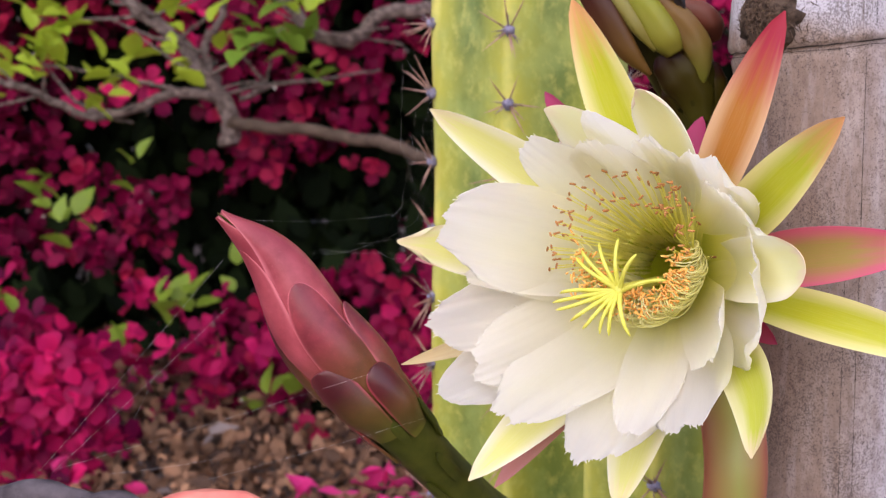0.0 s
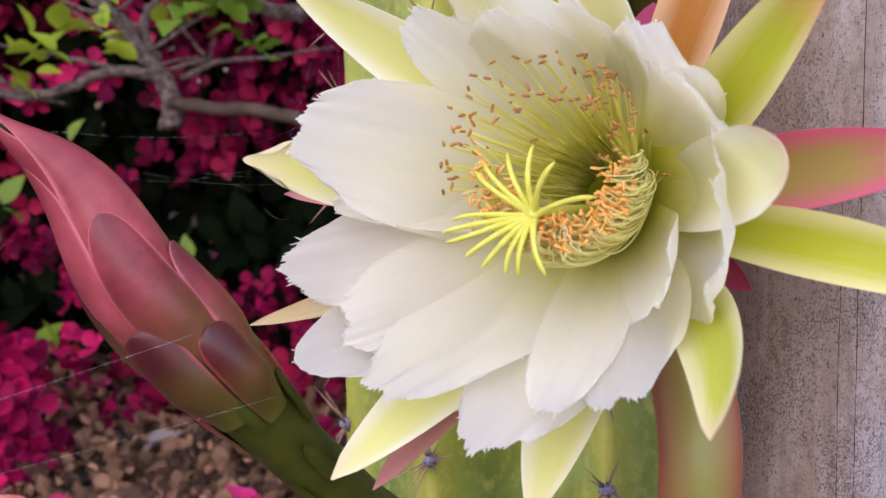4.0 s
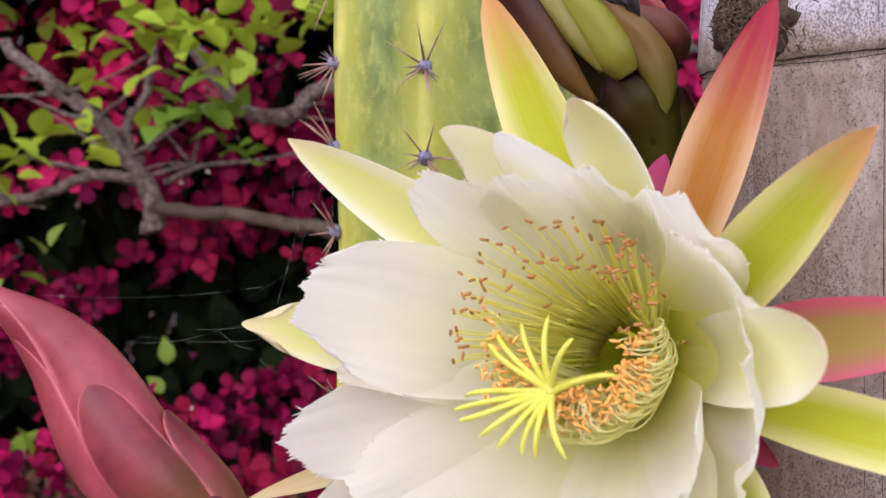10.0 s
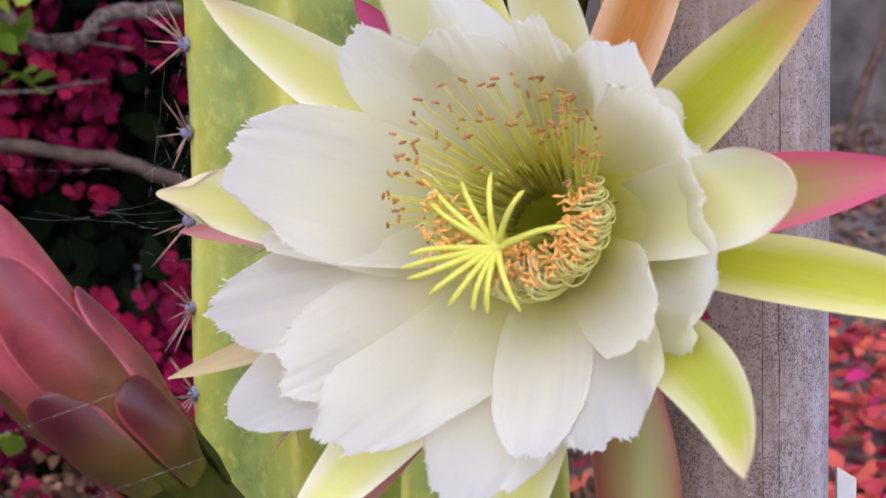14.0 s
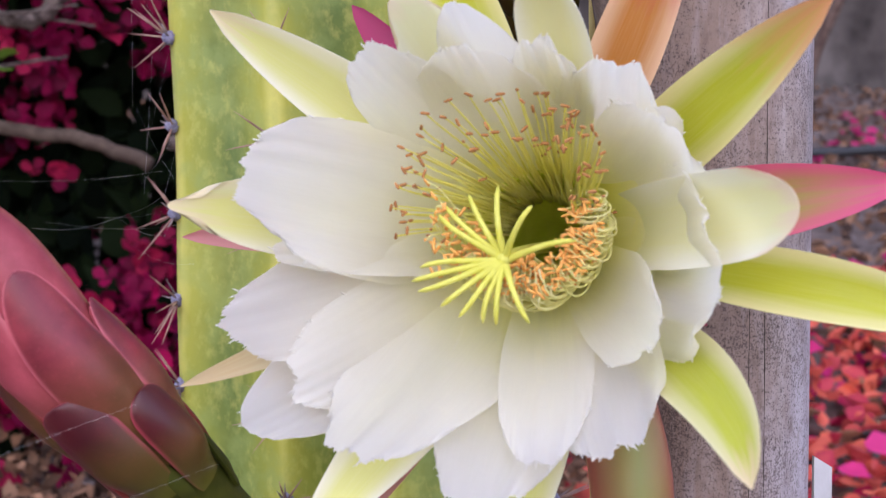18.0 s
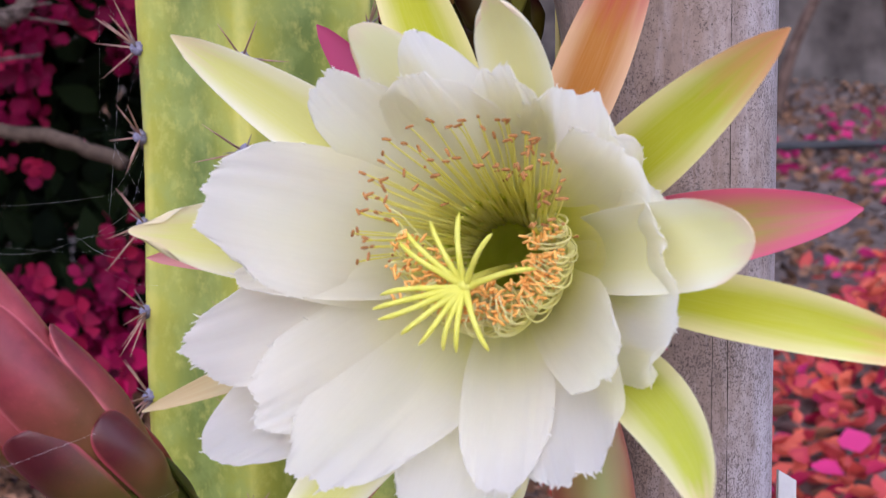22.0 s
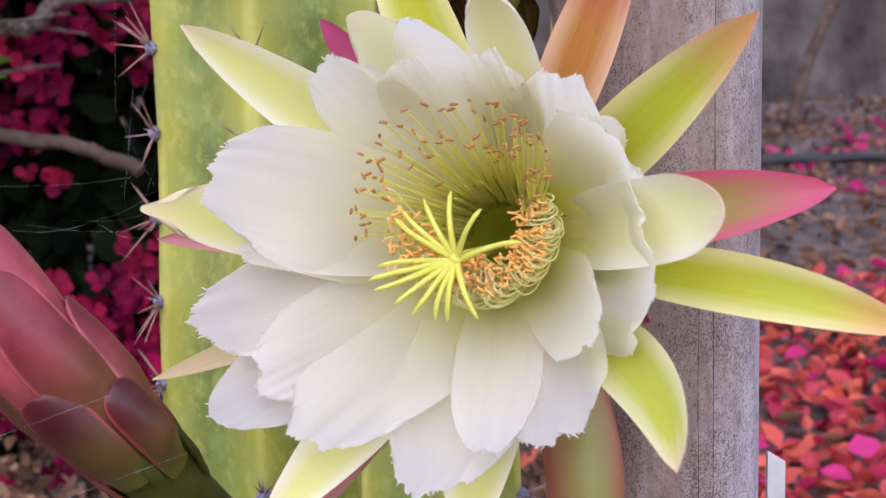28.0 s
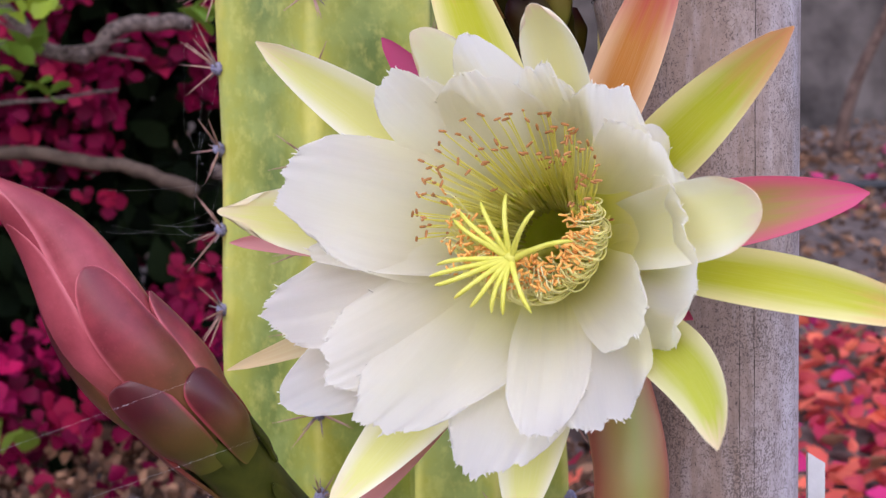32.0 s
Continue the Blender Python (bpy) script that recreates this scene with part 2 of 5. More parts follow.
def tube_material():
    m = Mat("flower_tube", 0.4, 0.4, 0.15, 900)
    v = m.uv(0)
    f = m.math("ADD", v, m.math("MULTIPLY", m.math("SUBTRACT", m.noise(30, 3), 0.5), 0.12))
    c = m.ramp(f, (0.0, (0.33, 0.070, 0.055)), (0.2, (0.24, 0.24, 0.055)), (0.45, (0.38, 0.085, 0.065)), (0.62, (0.22, 0.24, 0.05)), (0.8, (0.40, 0.12, 0.07)), (1.0, (0.33, 0.070, 0.055)))
    return m.color(c)


M_TUBE = tube_material()


def cactus_material():
    m = Mat("cactus_skin", 0.5, 0.35, 0.25, 350)
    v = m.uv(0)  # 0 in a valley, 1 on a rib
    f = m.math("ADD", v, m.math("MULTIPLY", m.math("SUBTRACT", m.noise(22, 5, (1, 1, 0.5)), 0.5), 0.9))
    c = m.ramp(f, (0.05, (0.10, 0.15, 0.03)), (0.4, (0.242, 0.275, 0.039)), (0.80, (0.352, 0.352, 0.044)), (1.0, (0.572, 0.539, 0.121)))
    c = m.mix(m.ramp(m.noise(55, 5), (0.45, 0.0), (0.62, 0.55)), c, (0.264, 0.330, 0.088))
    c = m.mix(m.ramp(m.noise(9, 4), (0.52, 0.0), (0.75, 0.4)), c, (0.528, 0.495, 0.077))
    c = m.mix(m.ramp(m.noise(170, 5, (1, 1, 0.7), rough=0.7), (0.5, 0.0), (0.66, 0.45)), c, (0.484, 0.462, 0.110))
    c = m.mix(m.ramp(m.noise(90, 5, (1, 1, 0.6), rough=0.7), (0.56, 0.0), (0.70, 0.32)), c, (0.21, 0.28, 0.07))
    return m.color(c)


M_CACTUS = cactus_material()
M_WOOL = plain("areole_wool", (0.14, 0.13, 0.19), (0.32, 0.30, 0.40), 900, 0.9, 0.1, 1.0, 2500)
M_SPINE = plain("spine", (0.10, 0.07, 0.09), (0.34, 0.26, 0.24), 260, 0.5, 0.3, 0.0)
M_LONG_SPINE = plain("long_spine", (0.26, 0.12, 0.10), (0.48, 0.30, 0.24), 160, 0.5, 0.3, 0.0)


def bamboo_material():
    m = Mat("weathered_skylit_bamboo", 0.62, 0.3, 0.4, 420)
    grain = m.noise(120, 5, (1, 1, 0.05))
    c = m.ramp(grain, (0.3, (0.215, 0.155, 0.13)), (0.5, (0.33, 0.255, 0.22)), (0.72, (0.43, 0.36, 0.335)))
    # right side tinted lavender: sky light put into the colour; left stained brown
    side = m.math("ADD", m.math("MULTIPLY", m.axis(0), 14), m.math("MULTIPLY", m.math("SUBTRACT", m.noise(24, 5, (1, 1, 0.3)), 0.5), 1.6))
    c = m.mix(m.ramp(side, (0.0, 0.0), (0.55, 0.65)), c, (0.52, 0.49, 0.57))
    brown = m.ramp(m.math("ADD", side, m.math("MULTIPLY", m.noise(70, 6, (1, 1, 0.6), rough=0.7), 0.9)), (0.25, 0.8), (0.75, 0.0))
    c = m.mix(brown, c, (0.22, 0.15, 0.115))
    c = m.mix(m.ramp(m.noise(330, 6, (1, 1, 0.6), rough=0.75), (0.46, 0.0), (0.64, 0.55)), c, (0.13, 0.088, 0.07))
    c = m.mix(m.ramp(m.noise(200, 5, (1, 1, 0.12)), (0.5, 0.0), (0.7, 0.35)), c, (0.46, 0.41, 0.41))
    # the peeled, silvery length above the ring
    up = m.math("ADD", m.axis(2), m.math("MULTIPLY", m.math("SUBTRACT", m.noise(60, 4), 0.5), 0.012))
    silver = m.mix(m.ramp(m.noise(170, 6, (1, 1, 0.05), rough=0.75), (0.36, 1.0), (0.46, 0.0)), (0.44, 0.42, 0.46), (0.12, 0.09, 0.08))
    c = m.mix(m.ramp(up, (0.653, 0.0), (0.659, 0.85)), c, silver)
    # fine mould specks, thicker in clouds
    cloud = m.noise(45, 4, (1, 1, 0.6))
    speck = m.math("ADD", m.noise(1500, 3, (1, 1, 0.8), rough=0.7), m.math("MULTIPLY", m.math("SUBTRACT", cloud, 0.5), 0.45))
    c = m.mix(m.ramp(speck, (0.53, 0.0), (0.595, 0.62)), c, (0.05, 0.033, 0.026))
    c = m.mix(m.ramp(m.noise(520, 4, (1, 1, 0.7), rough=0.7), (0.64, 0.0), (0.68, 0.8)), c, (0.035, 0.025, 0.02))
    c = m.mix(m.ramp(m.noise(800, 4, (1, 1, 0.8), rough=0.75), (0.60, 0.0), (0.65, 0.7)), c, (0.05, 0.034, 0.028))
    return m.color(c)


M_BAMBOO = bamboo_material()
M_STUB = plain("rough_stub", (0.012, 0.008, 0.006), (0.11, 0.075, 0.055), 260, 0.9, 0.1, 1.0, 350)
M_FIBRE = plain("torn_fibre", (0.03, 0.018, 0.013), (0.15, 0.10, 0.07), 500, 0.9, 0.1, 0.0)
M_CANE = plain("dry_cane", (0.55, 0.42, 0.13), (0.72, 0.58, 0.22), 80, 0.5, 0.3, 0.1)
M_WITHER = plain("withered_petal", (0.006, 0.005, 0.006), (0.035, 0.026, 0.028), 200, 0.55, 0.3, 1.0, 400)
M_CRACK = plain("crack", (0.02, 0.016, 0.014), (0.05, 0.04, 0.035), 90, 0.9, 0.0)
M_BARK = plain("shrub_bark", (0.035, 0.025, 0.023), (0.23, 0.175, 0.155), 150, 0.85, 0.1, 1.0, 220)
M_BARK_LIMB = plain("smooth_limb_bark", (0.045, 0.030, 0.022), (0.12, 0.085, 0.065), 60, 0.8, 0.15, 0.6, 220)
M_BARK_DARK = plain("dark_bark", (0.05, 0.03, 0.025), (0.15, 0.10, 0.08), 30, 0.9, 0.1, 0.8, 120)


def leafy(name, a, b, rough=0.45, trans=0.3, spread=1.0, spec=0.3):
    m = Mat(name, rough, spec, 0.2, 500, trans)
    f = m.math("ADD", m.math("MULTIPLY", m.random(True), 0.7 * spread), m.math("MULTIPLY", m.noise(40, 3), 0.3))
    return m.color(m.ramp(f, (0.15, a), (0.85, b)))


M_LEAF = leafy("fresh_leaf", (0.16, 0.29, 0.012), (0.46, 0.57, 0.05))
M_LEAF_MID = leafy("mid_green_leaf", (0.06, 0.14, 0.012), (0.20, 0.33, 0.035))
M_LEAF_HEDGE = leafy("hedge_leaf", (0.06, 0.13, 0.012), (0.27, 0.38, 0.04))
# near black: the shade inside the hedge is put into the leaf colour
M_LEAF_SHADED = leafy("shaded_leaf", (0.002, 0.004, 0.002), (0.009, 0.016, 0.005), 0.9, 0.1, spec=0.05)
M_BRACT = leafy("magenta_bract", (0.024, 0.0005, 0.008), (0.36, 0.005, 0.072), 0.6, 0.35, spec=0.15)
# hot pink hue, brightened to stand in for light on the hedge's lower front
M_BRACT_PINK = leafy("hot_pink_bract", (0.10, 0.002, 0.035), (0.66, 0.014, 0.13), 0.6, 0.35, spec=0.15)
# lit copy of the bract: brightness high on the hedge is in its colour
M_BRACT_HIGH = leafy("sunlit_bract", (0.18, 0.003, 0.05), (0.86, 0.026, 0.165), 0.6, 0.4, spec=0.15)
M_BRACT_RED = leafy("red_bract", (0.14, 0.002, 0.03), (0.52, 0.018, 0.075), 0.6, 0.35, spec=0.15)
M_FALLEN = leafy("fallen_bract", (0.42, 0.010, 0.065), (0.88, 0.20, 0.11), 0.7, 0.3)
M_FALLEN_PINK = leafy("fallen_pink_bract", (0.52, 0.012, 0.14), (0.80, 0.06, 0.26), 0.7, 0.3)
M_LITTER = leafy("dead_leaf", (0.035, 0.018, 0.012), (0.36, 0.19, 0.11), 0.85, 0.1)
M_LITTER_GREY = leafy("grey_dead_leaf", (0.05, 0.037, 0.035), (0.22, 0.175, 0.165), 0.9, 0.05)
M_FLORET = plain("floret", (0.55, 0.48, 0.42), (0.75, 0.70, 0.62), 90, 0.7, 0.2)
M_SOIL = plain("soil", (0.07, 0.052, 0.046), (0.20, 0.155, 0.14), 30, 0.95, 0.1, 1.0, 60)
M_HOSE = plain("black_hose", (0.012, 0.012, 0.014), (0.03, 0.03, 0.034), 60, 0.45, 0.4)
M_WALL = plain("grey_bank", (0.03, 0.025, 0.023), (0.13, 0.11, 0.10), 4, 0.9, 0.1, 0.8, 20)
M_SILK = plain("silk", (0.80, 0.80, 0.82), (0.95, 0.95, 0.96), 30, 0.25, 0.6, 0.0, translucent=0.4)
M_LABEL = plain("white_stake", (0.46, 0.45, 0.44), (0.60, 0.58, 0.57), 60, 0.5, 0.4)


# ---- mesh helpers ----
def V(*a):
    return np.array(a, float)


def unit(a):
    return a / (np.linalg.norm(a, axis=-1, keepdims=True) + 1e-12)


def mesh(name, verts, faces, material, uvs=None, smooth=True):
    me = bpy.data.meshes.new(name)
    me.from_pydata([tuple(map(float, v)) for v in verts], [], faces)
    if uvs is not None:
        layer = me.uv_layers.new(name="UVMap")
        idx = np.empty(len(me.loops), dtype=np.int32)
        me.loops.foreach_get("vertex_index", idx)
        layer.data.foreach_set("uv", np.asarray(uvs, dtype=np.float32)[idx].ravel())
    me.materials.append(material)
    if smooth:
        me.polygons.foreach_set("use_smooth", [True] * len(me.polygons))
    me.update()
    return me


def part(name, me, parent, label=""):
    ob = new(name, me)
    ob.parent = parent
    return tagged(ob, label) if label else ob


def thing(name, label, category, group="", kind="", at=None):
    ob = new(name)
    ob.empty_display_size = 0.01
    if at is not None:
        ob.location = at
    return tagged(ob, label, category, group, kind)


def bezier(points, s):
    pts = [np.asarray(p, float) for p in points]
    n = len(pts) - 1
    return sum(math.comb(n, i) * ((1 - s) ** (n - i) * s ** i)[:, None] * p for i, p in enumerate(pts))


def spline(points, n):
    """Catmull-Rom through the points."""
    p = np.asarray(points, float)
    p = np.vstack([2 * p[0] - p[1], p, 2 * p[-1] - p[-2]])
    out = []
    k = len(p) - 3
    for t in np.linspace(0, k - 1e-9, n):
        i = int(t)
        f = t - i
        a, b, c, d = p[i:i + 4]
        out.append(0.5 * (2 * b + (c - a) * f + (2 * a - 5 * b + 4 * c - d) * f * f + (3 * b - a - 3 * c + d) * f ** 3))
    return np.array(out)


def sweep(path, radii, sides=8, caps=True, bumps=None):
    """A closed tube along a path: vertices, faces, uvs."""
    path = np.asarray(path, float)
    n = len(path)
    radii = np.broadcast_to(np.asarray(radii, float), (n,))
    tan = unit(np.gradient(path, axis=0))
    ref = V(0.13, 0.9, 0.42) if abs(tan[0] @ unit(V(0.13, 0.9, 0.42))) < 0.9 else V(1, 0, 0)
    verts, uvs = [], []
    a = unit(np.cross(tan[0], ref))
    for i in range(n):
        a = unit(a - tan[i] * (a @ tan[i]))
        b = np.cross(tan[i], a)
        for j in range(sides):
            w = 2 * math.pi * j / sides
            r = radii[i] * (1 if bumps is None else 1 + bumps(i / (n - 1), w))
            verts.append(path[i] + r * (math.cos(w) * a + math.sin(w) * b))
            uvs.append((j / sides, i / (n - 1)))
    faces = [(i * sides + j, i * sides + (j + 1) % sides, (i + 1) * sides + (j + 1) % sides, (i + 1) * sides + j) for i in range(n - 1) for j in range(sides)]
    if caps:
        faces += [tuple(range(sides))[::-1], tuple((n - 1) * sides + j for j in range(sides))]
    return verts, faces, uvs


def merged(pieces):
    verts, faces, uvs = [], [], []
    for v, f, u in pieces:
        k = len(verts)
        verts.extend(v)
        uvs.extend(u)
        faces.extend(tuple(i + k for i in q) for q in f)
    return verts, faces, uvs


def shell(grid, uv, thick, nrm=None):
    """A closed thin body from a grid of points (rows x columns x 3); its inner side is the grid, thickness goes to the other side."""
    r, c, _ = grid.shape
    if nrm is None:
        nrm = unit(np.cross(np.gradient(grid, axis=1), np.gradient(grid, axis=0)))
    th = np.broadcast_to(thick, (r, c))[..., None]
    back = grid - nrm * th
    verts = np.vstack([grid.reshape(-1, 3), back.reshape(-1, 3)])
    uvs = np.vstack([uv.reshape(-1, 2)] * 2)
    k = r * c
    q = lambda i, j: i * c + j
    faces = [(q(i, j), q(i + 1, j), q(i + 1, j + 1), q(i, j + 1)) for i in range(r - 1) for j in range(c - 1)]
    faces += [tuple(k + x for x in f[::-1]) for f in faces]
    edge = [(i, 0) for i in range(r)] + [(r - 1, j) for j in range(1, c)] + [(i, c - 1) for i in range(r - 2, -1, -1)] + [(0, j) for j in range(c - 2, 0, -1)]
    idx = [q(*e) for e in edge]
    n = len(idx)
    verts = np.vstack([verts, verts[idx], verts[[k + i for i in idx]]])
    uvs = np.vstack([uvs, uvs[idx], uvs[idx]])
    for i in range(n):
        j = (i + 1) % n
        faces.append((2 * k + i, 2 * k + n + i, 2 * k + n + j, 2 * k + j))
    return verts, faces, uvs


# ---- the flower ----
N_AX = unit(V(-0.45, -0.875, 0.17))      # the way the flower faces
U_AX = unit(np.cross(V(0, 0, 1), N_AX)) * 1.0
U_AX = U_AX if U_AX[0] > 0 else -U_AX
V_AX = np.cross(N_AX, U_AX)
V_AX = V_AX if V_AX[2] > 0 else -V_AX
HEART = V(0.0852, 0.4638, 0.7639)        # the foot of its throat


def at(angle, r, h):
    """A place in the flower: degrees round the axis, radius, height over the throat's foot."""
    a = radians(angle)
    return HEART + r * (math.cos(a) * U_AX + math.sin(a) * V_AX) + h * N_AX


def tepal(tip, half, mid=(0.45, 0.03), root=(0.011, 0.0), via=None, base=0.45, wide=0.62, end=0.5, power=2.2, soft=0.6, droop=0.2, cup=0.25, ruffle=0.0, waves=5.0,
          teeth=0.0, pleat=0.0, thick=0.0006, edges=(0.0, 0.0), hook=0.0, roll=0.0, across=None, seed=0, rows=30, cols=31):
    """One tepal from the throat to its tip. half: half its width; mid: how far out and how high its middle stands; end: width left at the tip;
    droop: how far the tip's corners fall back; cup: margins raised; edges: curl of either margin; hook: the tip bent inwards;
    across: the way from margin to margin near the tip; roll: the rim rolled back."""
    rnd = np.random.RandomState(seed)
    tip = np.asarray(tip, float)
    d = tip - HEART
    out = unit(d - N_AX * (d @ N_AX))
    reach = np.linalg.norm(d - N_AX * (d @ N_AX))
    foot = HEART + out * root[0] + N_AX * root[1]
    ctrl = [foot, HEART + out * reach * mid[0] + N_AX * mid[1]] if via is None else [foot, *[np.asarray(p, float) for p in via]]
    s = np.linspace(0, 1, rows)
    v = np.linspace(-1, 1, cols)
    fine = np.linspace(0, 1.12, 90)
    rib = bezier([*ctrl, tip], fine)
    tan = unit(np.gradient(rib, axis=0))
    hint = unit(N_AX * 0.75 - out * 0.65)
    side = unit(np.cross(tan, hint)) if via is not None else np.tile(unit(np.cross(out, N_AX)), (len(fine), 1))
    if across is not None:
        # the blade turns from its seat round the throat to the lie of its broad end
        if side[0] @ across < 0:
            side = -side
        w = np.clip(fine / 0.8, 0, 1)[:, None]
        w = w * w * (3 - 2 * w)
        side = side * (1 - w) + across * w
        side = unit(side - tan * np.sum(side * tan, axis=1, keepdims=True))
    nrm = np.cross(side, tan)
    nrm = nrm * np.sign(np.sum(nrm[10:50] * hint))
    sm = np.clip(s / wide, 0, 1)
    prof = np.where(s < wide, base + (1 - base) * (sm * sm * (3 - 2 * sm)), end + (1 - end) * (1 - np.clip((s - wide) / (1 - wide), 0, 1) ** power) ** soft)
    # a rim of soft lobes, small notches and single teeth
    jag = rnd.uniform(-1, 1, cols) * teeth * 0.28 - teeth * 1.4 * (rnd.random_sample(cols) > 0.96)
    for f, w in ((4, 1.5), (7, 1.1), (12, 0.9), (21, 0.7)):
        jag += teeth * w * np.sin(v * f * rnd.uniform(0.8, 1.25) + rnd.uniform(0, 6))
    saw = np.mod(v * rnd.uniform(9, 13) + 0.5 * np.sin(v * 5 + rnd.uniform(0, 6)), 1.0)
    jag = jag + teeth * 0.9 * (saw - 0.5)     # fine saw teeth
    jag = jag * (1 - np.abs(v) ** 8)
    se = s[:, None] * (1 - droop * np.abs(v[None]) ** 2.3) + jag[None] * s[:, None] ** 8
    se = np.minimum(se, 1.1) if teeth < 0.02 else np.clip(se, 0, 1.1)
    pick = lambda arr: np.stack([np.interp(se, fine, arr[:, k]) for k in range(3)], axis=-1)
    P, S, Nn = pick(rib), pick(side), pick(nrm)
    wob = 1 + (rnd.uniform(-1, 1, rows)[:, None] * teeth * 0.4) * (s[:, None] > 0.55) * (np.abs(v[None]) > 0.98)
    lat = half * prof[:, None] * v[None] * wob
    lift = half * prof[:, None] * cup * v[None] ** 2
    ph = rnd.uniform(0, 6, 3)
    lift = lift + ruffle * half * s[:, None] ** 2 * (np.sin(v[None] * waves + ph[0]) + 0.5 * np.sin(v[None] * waves * 2.1 + ph[1] + 4 * s[:, None]))
    for f in (6, 9, 13, 19, 27):
        q = rnd.uniform(0.75, 1.3) * f
        lift = lift + pleat * half * 9 / f * np.sin(v[None] * q + rnd.uniform(0, 6) + rnd.uniform(-3, 3) * s[:, None]) * (0.3 + 0.7 * s[:, None]) * (0.6 + 0.4 * np.sin(v[None] * 2.3 + rnd.uniform(0, 6)))
    # short wrinkles that fan into the rim
    crease = rnd.uniform(0, 6, 3)
    lift = lift + pleat * half * 1.6 * s[:, None] ** 5 * (np.sin(v[None] * 24 + crease[0] + 2 * np.sin(v[None] * 3 + crease[1])) * (0.5 + 0.5 * np.sin(v[None] * 4 + crease[2])))
    lift = lift + ruffle * half * 0.18 * np.abs(v[None]) ** 3 * np.sin(s[:, None] * 16 + ph[2]) * s[:, None]
    lift = lift + half * (edges[0] * np.clip(-v[None] - 0.45, 0, 1) ** 2 + edges[1] * np.clip(v[None] - 0.45, 0, 1) ** 2) * s[:, None] ** 1.5 * 3
    lift = lift + hook * half * np.clip(se - 0.8, 0, 1) ** 2 * 25
    if roll:
        lift = lift - roll * half * (np.clip(se - 0.82, 0, 1) ** 2 * 25 * (0.6 + 0.4 * np.sin(v[None] * 4 + ph[2])) + 0.5 * np.clip(np.abs(v[None]) - 0.75, 0, 1) ** 2 * 16 * s[:, None] ** 3)
    G = P + S * lat[..., None] + Nn * lift[..., None]
    uv = np.stack(np.broadcast_arrays((v[None] + 1) / 2, s[:, None] + 0 * v[None]), axis=-1)
    rim = 0.93 if thick > 0.001 else 0.88
    t = thick * (1 - rim * np.abs(v[None]) ** 4) * (1 - rim * s[:, None] ** 6)
    # the inner side must face along the hint
    g_n = np.cross(np.gradient(G, axis=1), np.gradient(G, axis=0)).reshape(-1, 3).mean(0)
    if g_n @ hint < 0:
        G, uv, Nn, t = G[:, ::-1], uv[:, ::-1], Nn[:, ::-1], np.broadcast_to(t, G.shape[:2])[:, ::-1]
    return shell(G, uv, t)


flower = thing("cactus_flower", "large open white night-blooming cactus flower with pink and lime outer sepals", "flower", at=tuple(HEART))


def flower_part(name, body, material, label="", parent=None):
    v, f, u = body
    return part(name, mesh(name, np.asarray(v) - HEART, f, material, u), parent or flower, label)


def petal(left, right, reach, seed, material=M_PETAL, **k):
    """A white petal, by the two shoulders of its broad end and how far its rim stands out beyond them."""
    left, right = np.asarray(left, float), np.asarray(right, float)
    o = dict(mid=(0.68, 0.012), ruffle=0.045, pleat=0.012, teeth=0.006, thick=0.0007, cup=0.12, base=0.66, end=0.80, power=2.4, soft=0.5, wide=0.6, fill=1.0, rows=46, cols=91)
    middle = (left + right) / 2
    d = middle - HEART
    d = unit(d - 0.55 * N_AX * (d @ N_AX))
    across = unit(right - left)
    d = unit(d - across * (d @ across) * 0.7)
    tip = middle + d * reach
    half = np.linalg.norm(right - left) / 2 / 0.84
    o["droop"], o["across"] = reach / (np.linalg.norm(tip - HEART) * 1.08) * 1.25 + 0.085, across
    o.update(k)
    half *= o.pop("fill")
    body = tepal(tip, half, seed=seed, **o)
    # hair-fine fringes on the ragged rim
    r2, (rows, cols), v = random.Random(seed * 7 + 1), (o["rows"], o["cols"]), np.asarray(body[0])
    hairs = [body]
    for _ in range(int(o["teeth"] * 1600)):
        side = r2.random() < 0.35
        i, j = (r2.randint(rows - 14, rows - 2), r2.choice((0, cols - 1))) if side else (rows - 1, int(r2.gauss(0.5, 0.3) * (cols - 1)) % cols)
        p, q = v[i * cols + j], v[(i - 3) * cols + j]
        d = unit(unit(p - q) + 0.5 * unit(p - v[i * cols + cols // 2] + 1e-9) + np.array([r2.uniform(-0.4, 0.4) for _ in range(3)]))
        ln = r2.uniform(0.0006, 0.0018) * (1.7 if r2.random() < 0.12 else 1)
        hv_, hf_, hu_ = sweep([p - d * 0.0006, p + d * ln * 0.5, p + d * ln], [0.0003, 0.00022, 0.00004], 4)
        hairs.append((hv_, hf_, np.tile(np.array([[0.5, 0.97]]), (len(hv_), 1))))
    return flower_part("petal", merged(hairs), material)


# white petals: the outer ones behind, then round the bowl
petal((0.0300, 0.4345, 0.8185), (0.0475, 0.4300, 0.8225), 0.0080, 13, material=M_WARM, mid=(0.86, -0.008), root=(0.014, -0.004), cup=0.35, teeth=0.0006, hook=0.35, ruffle=0.01, pleat=0.003, end=0.7)
petal((0.0425, 0.4335, 0.8175), (0.0610, 0.4230, 0.8155), 0.0060, 12, mid=(0.86, -0.004), root=(0.013, -0.002), teeth=0.002, ruffle=0.02, pleat=0.005, roll=0.10)
petal((-0.0020, 0.4450, 0.7310), (0.0120, 0.4390, 0.7195), 0.0080, 14, mid=(0.66, 0.000), root=(0.014, -0.004), teeth=0.0015, end=0.80, ruffle=0.01, cup=0.2, fill=1.35)
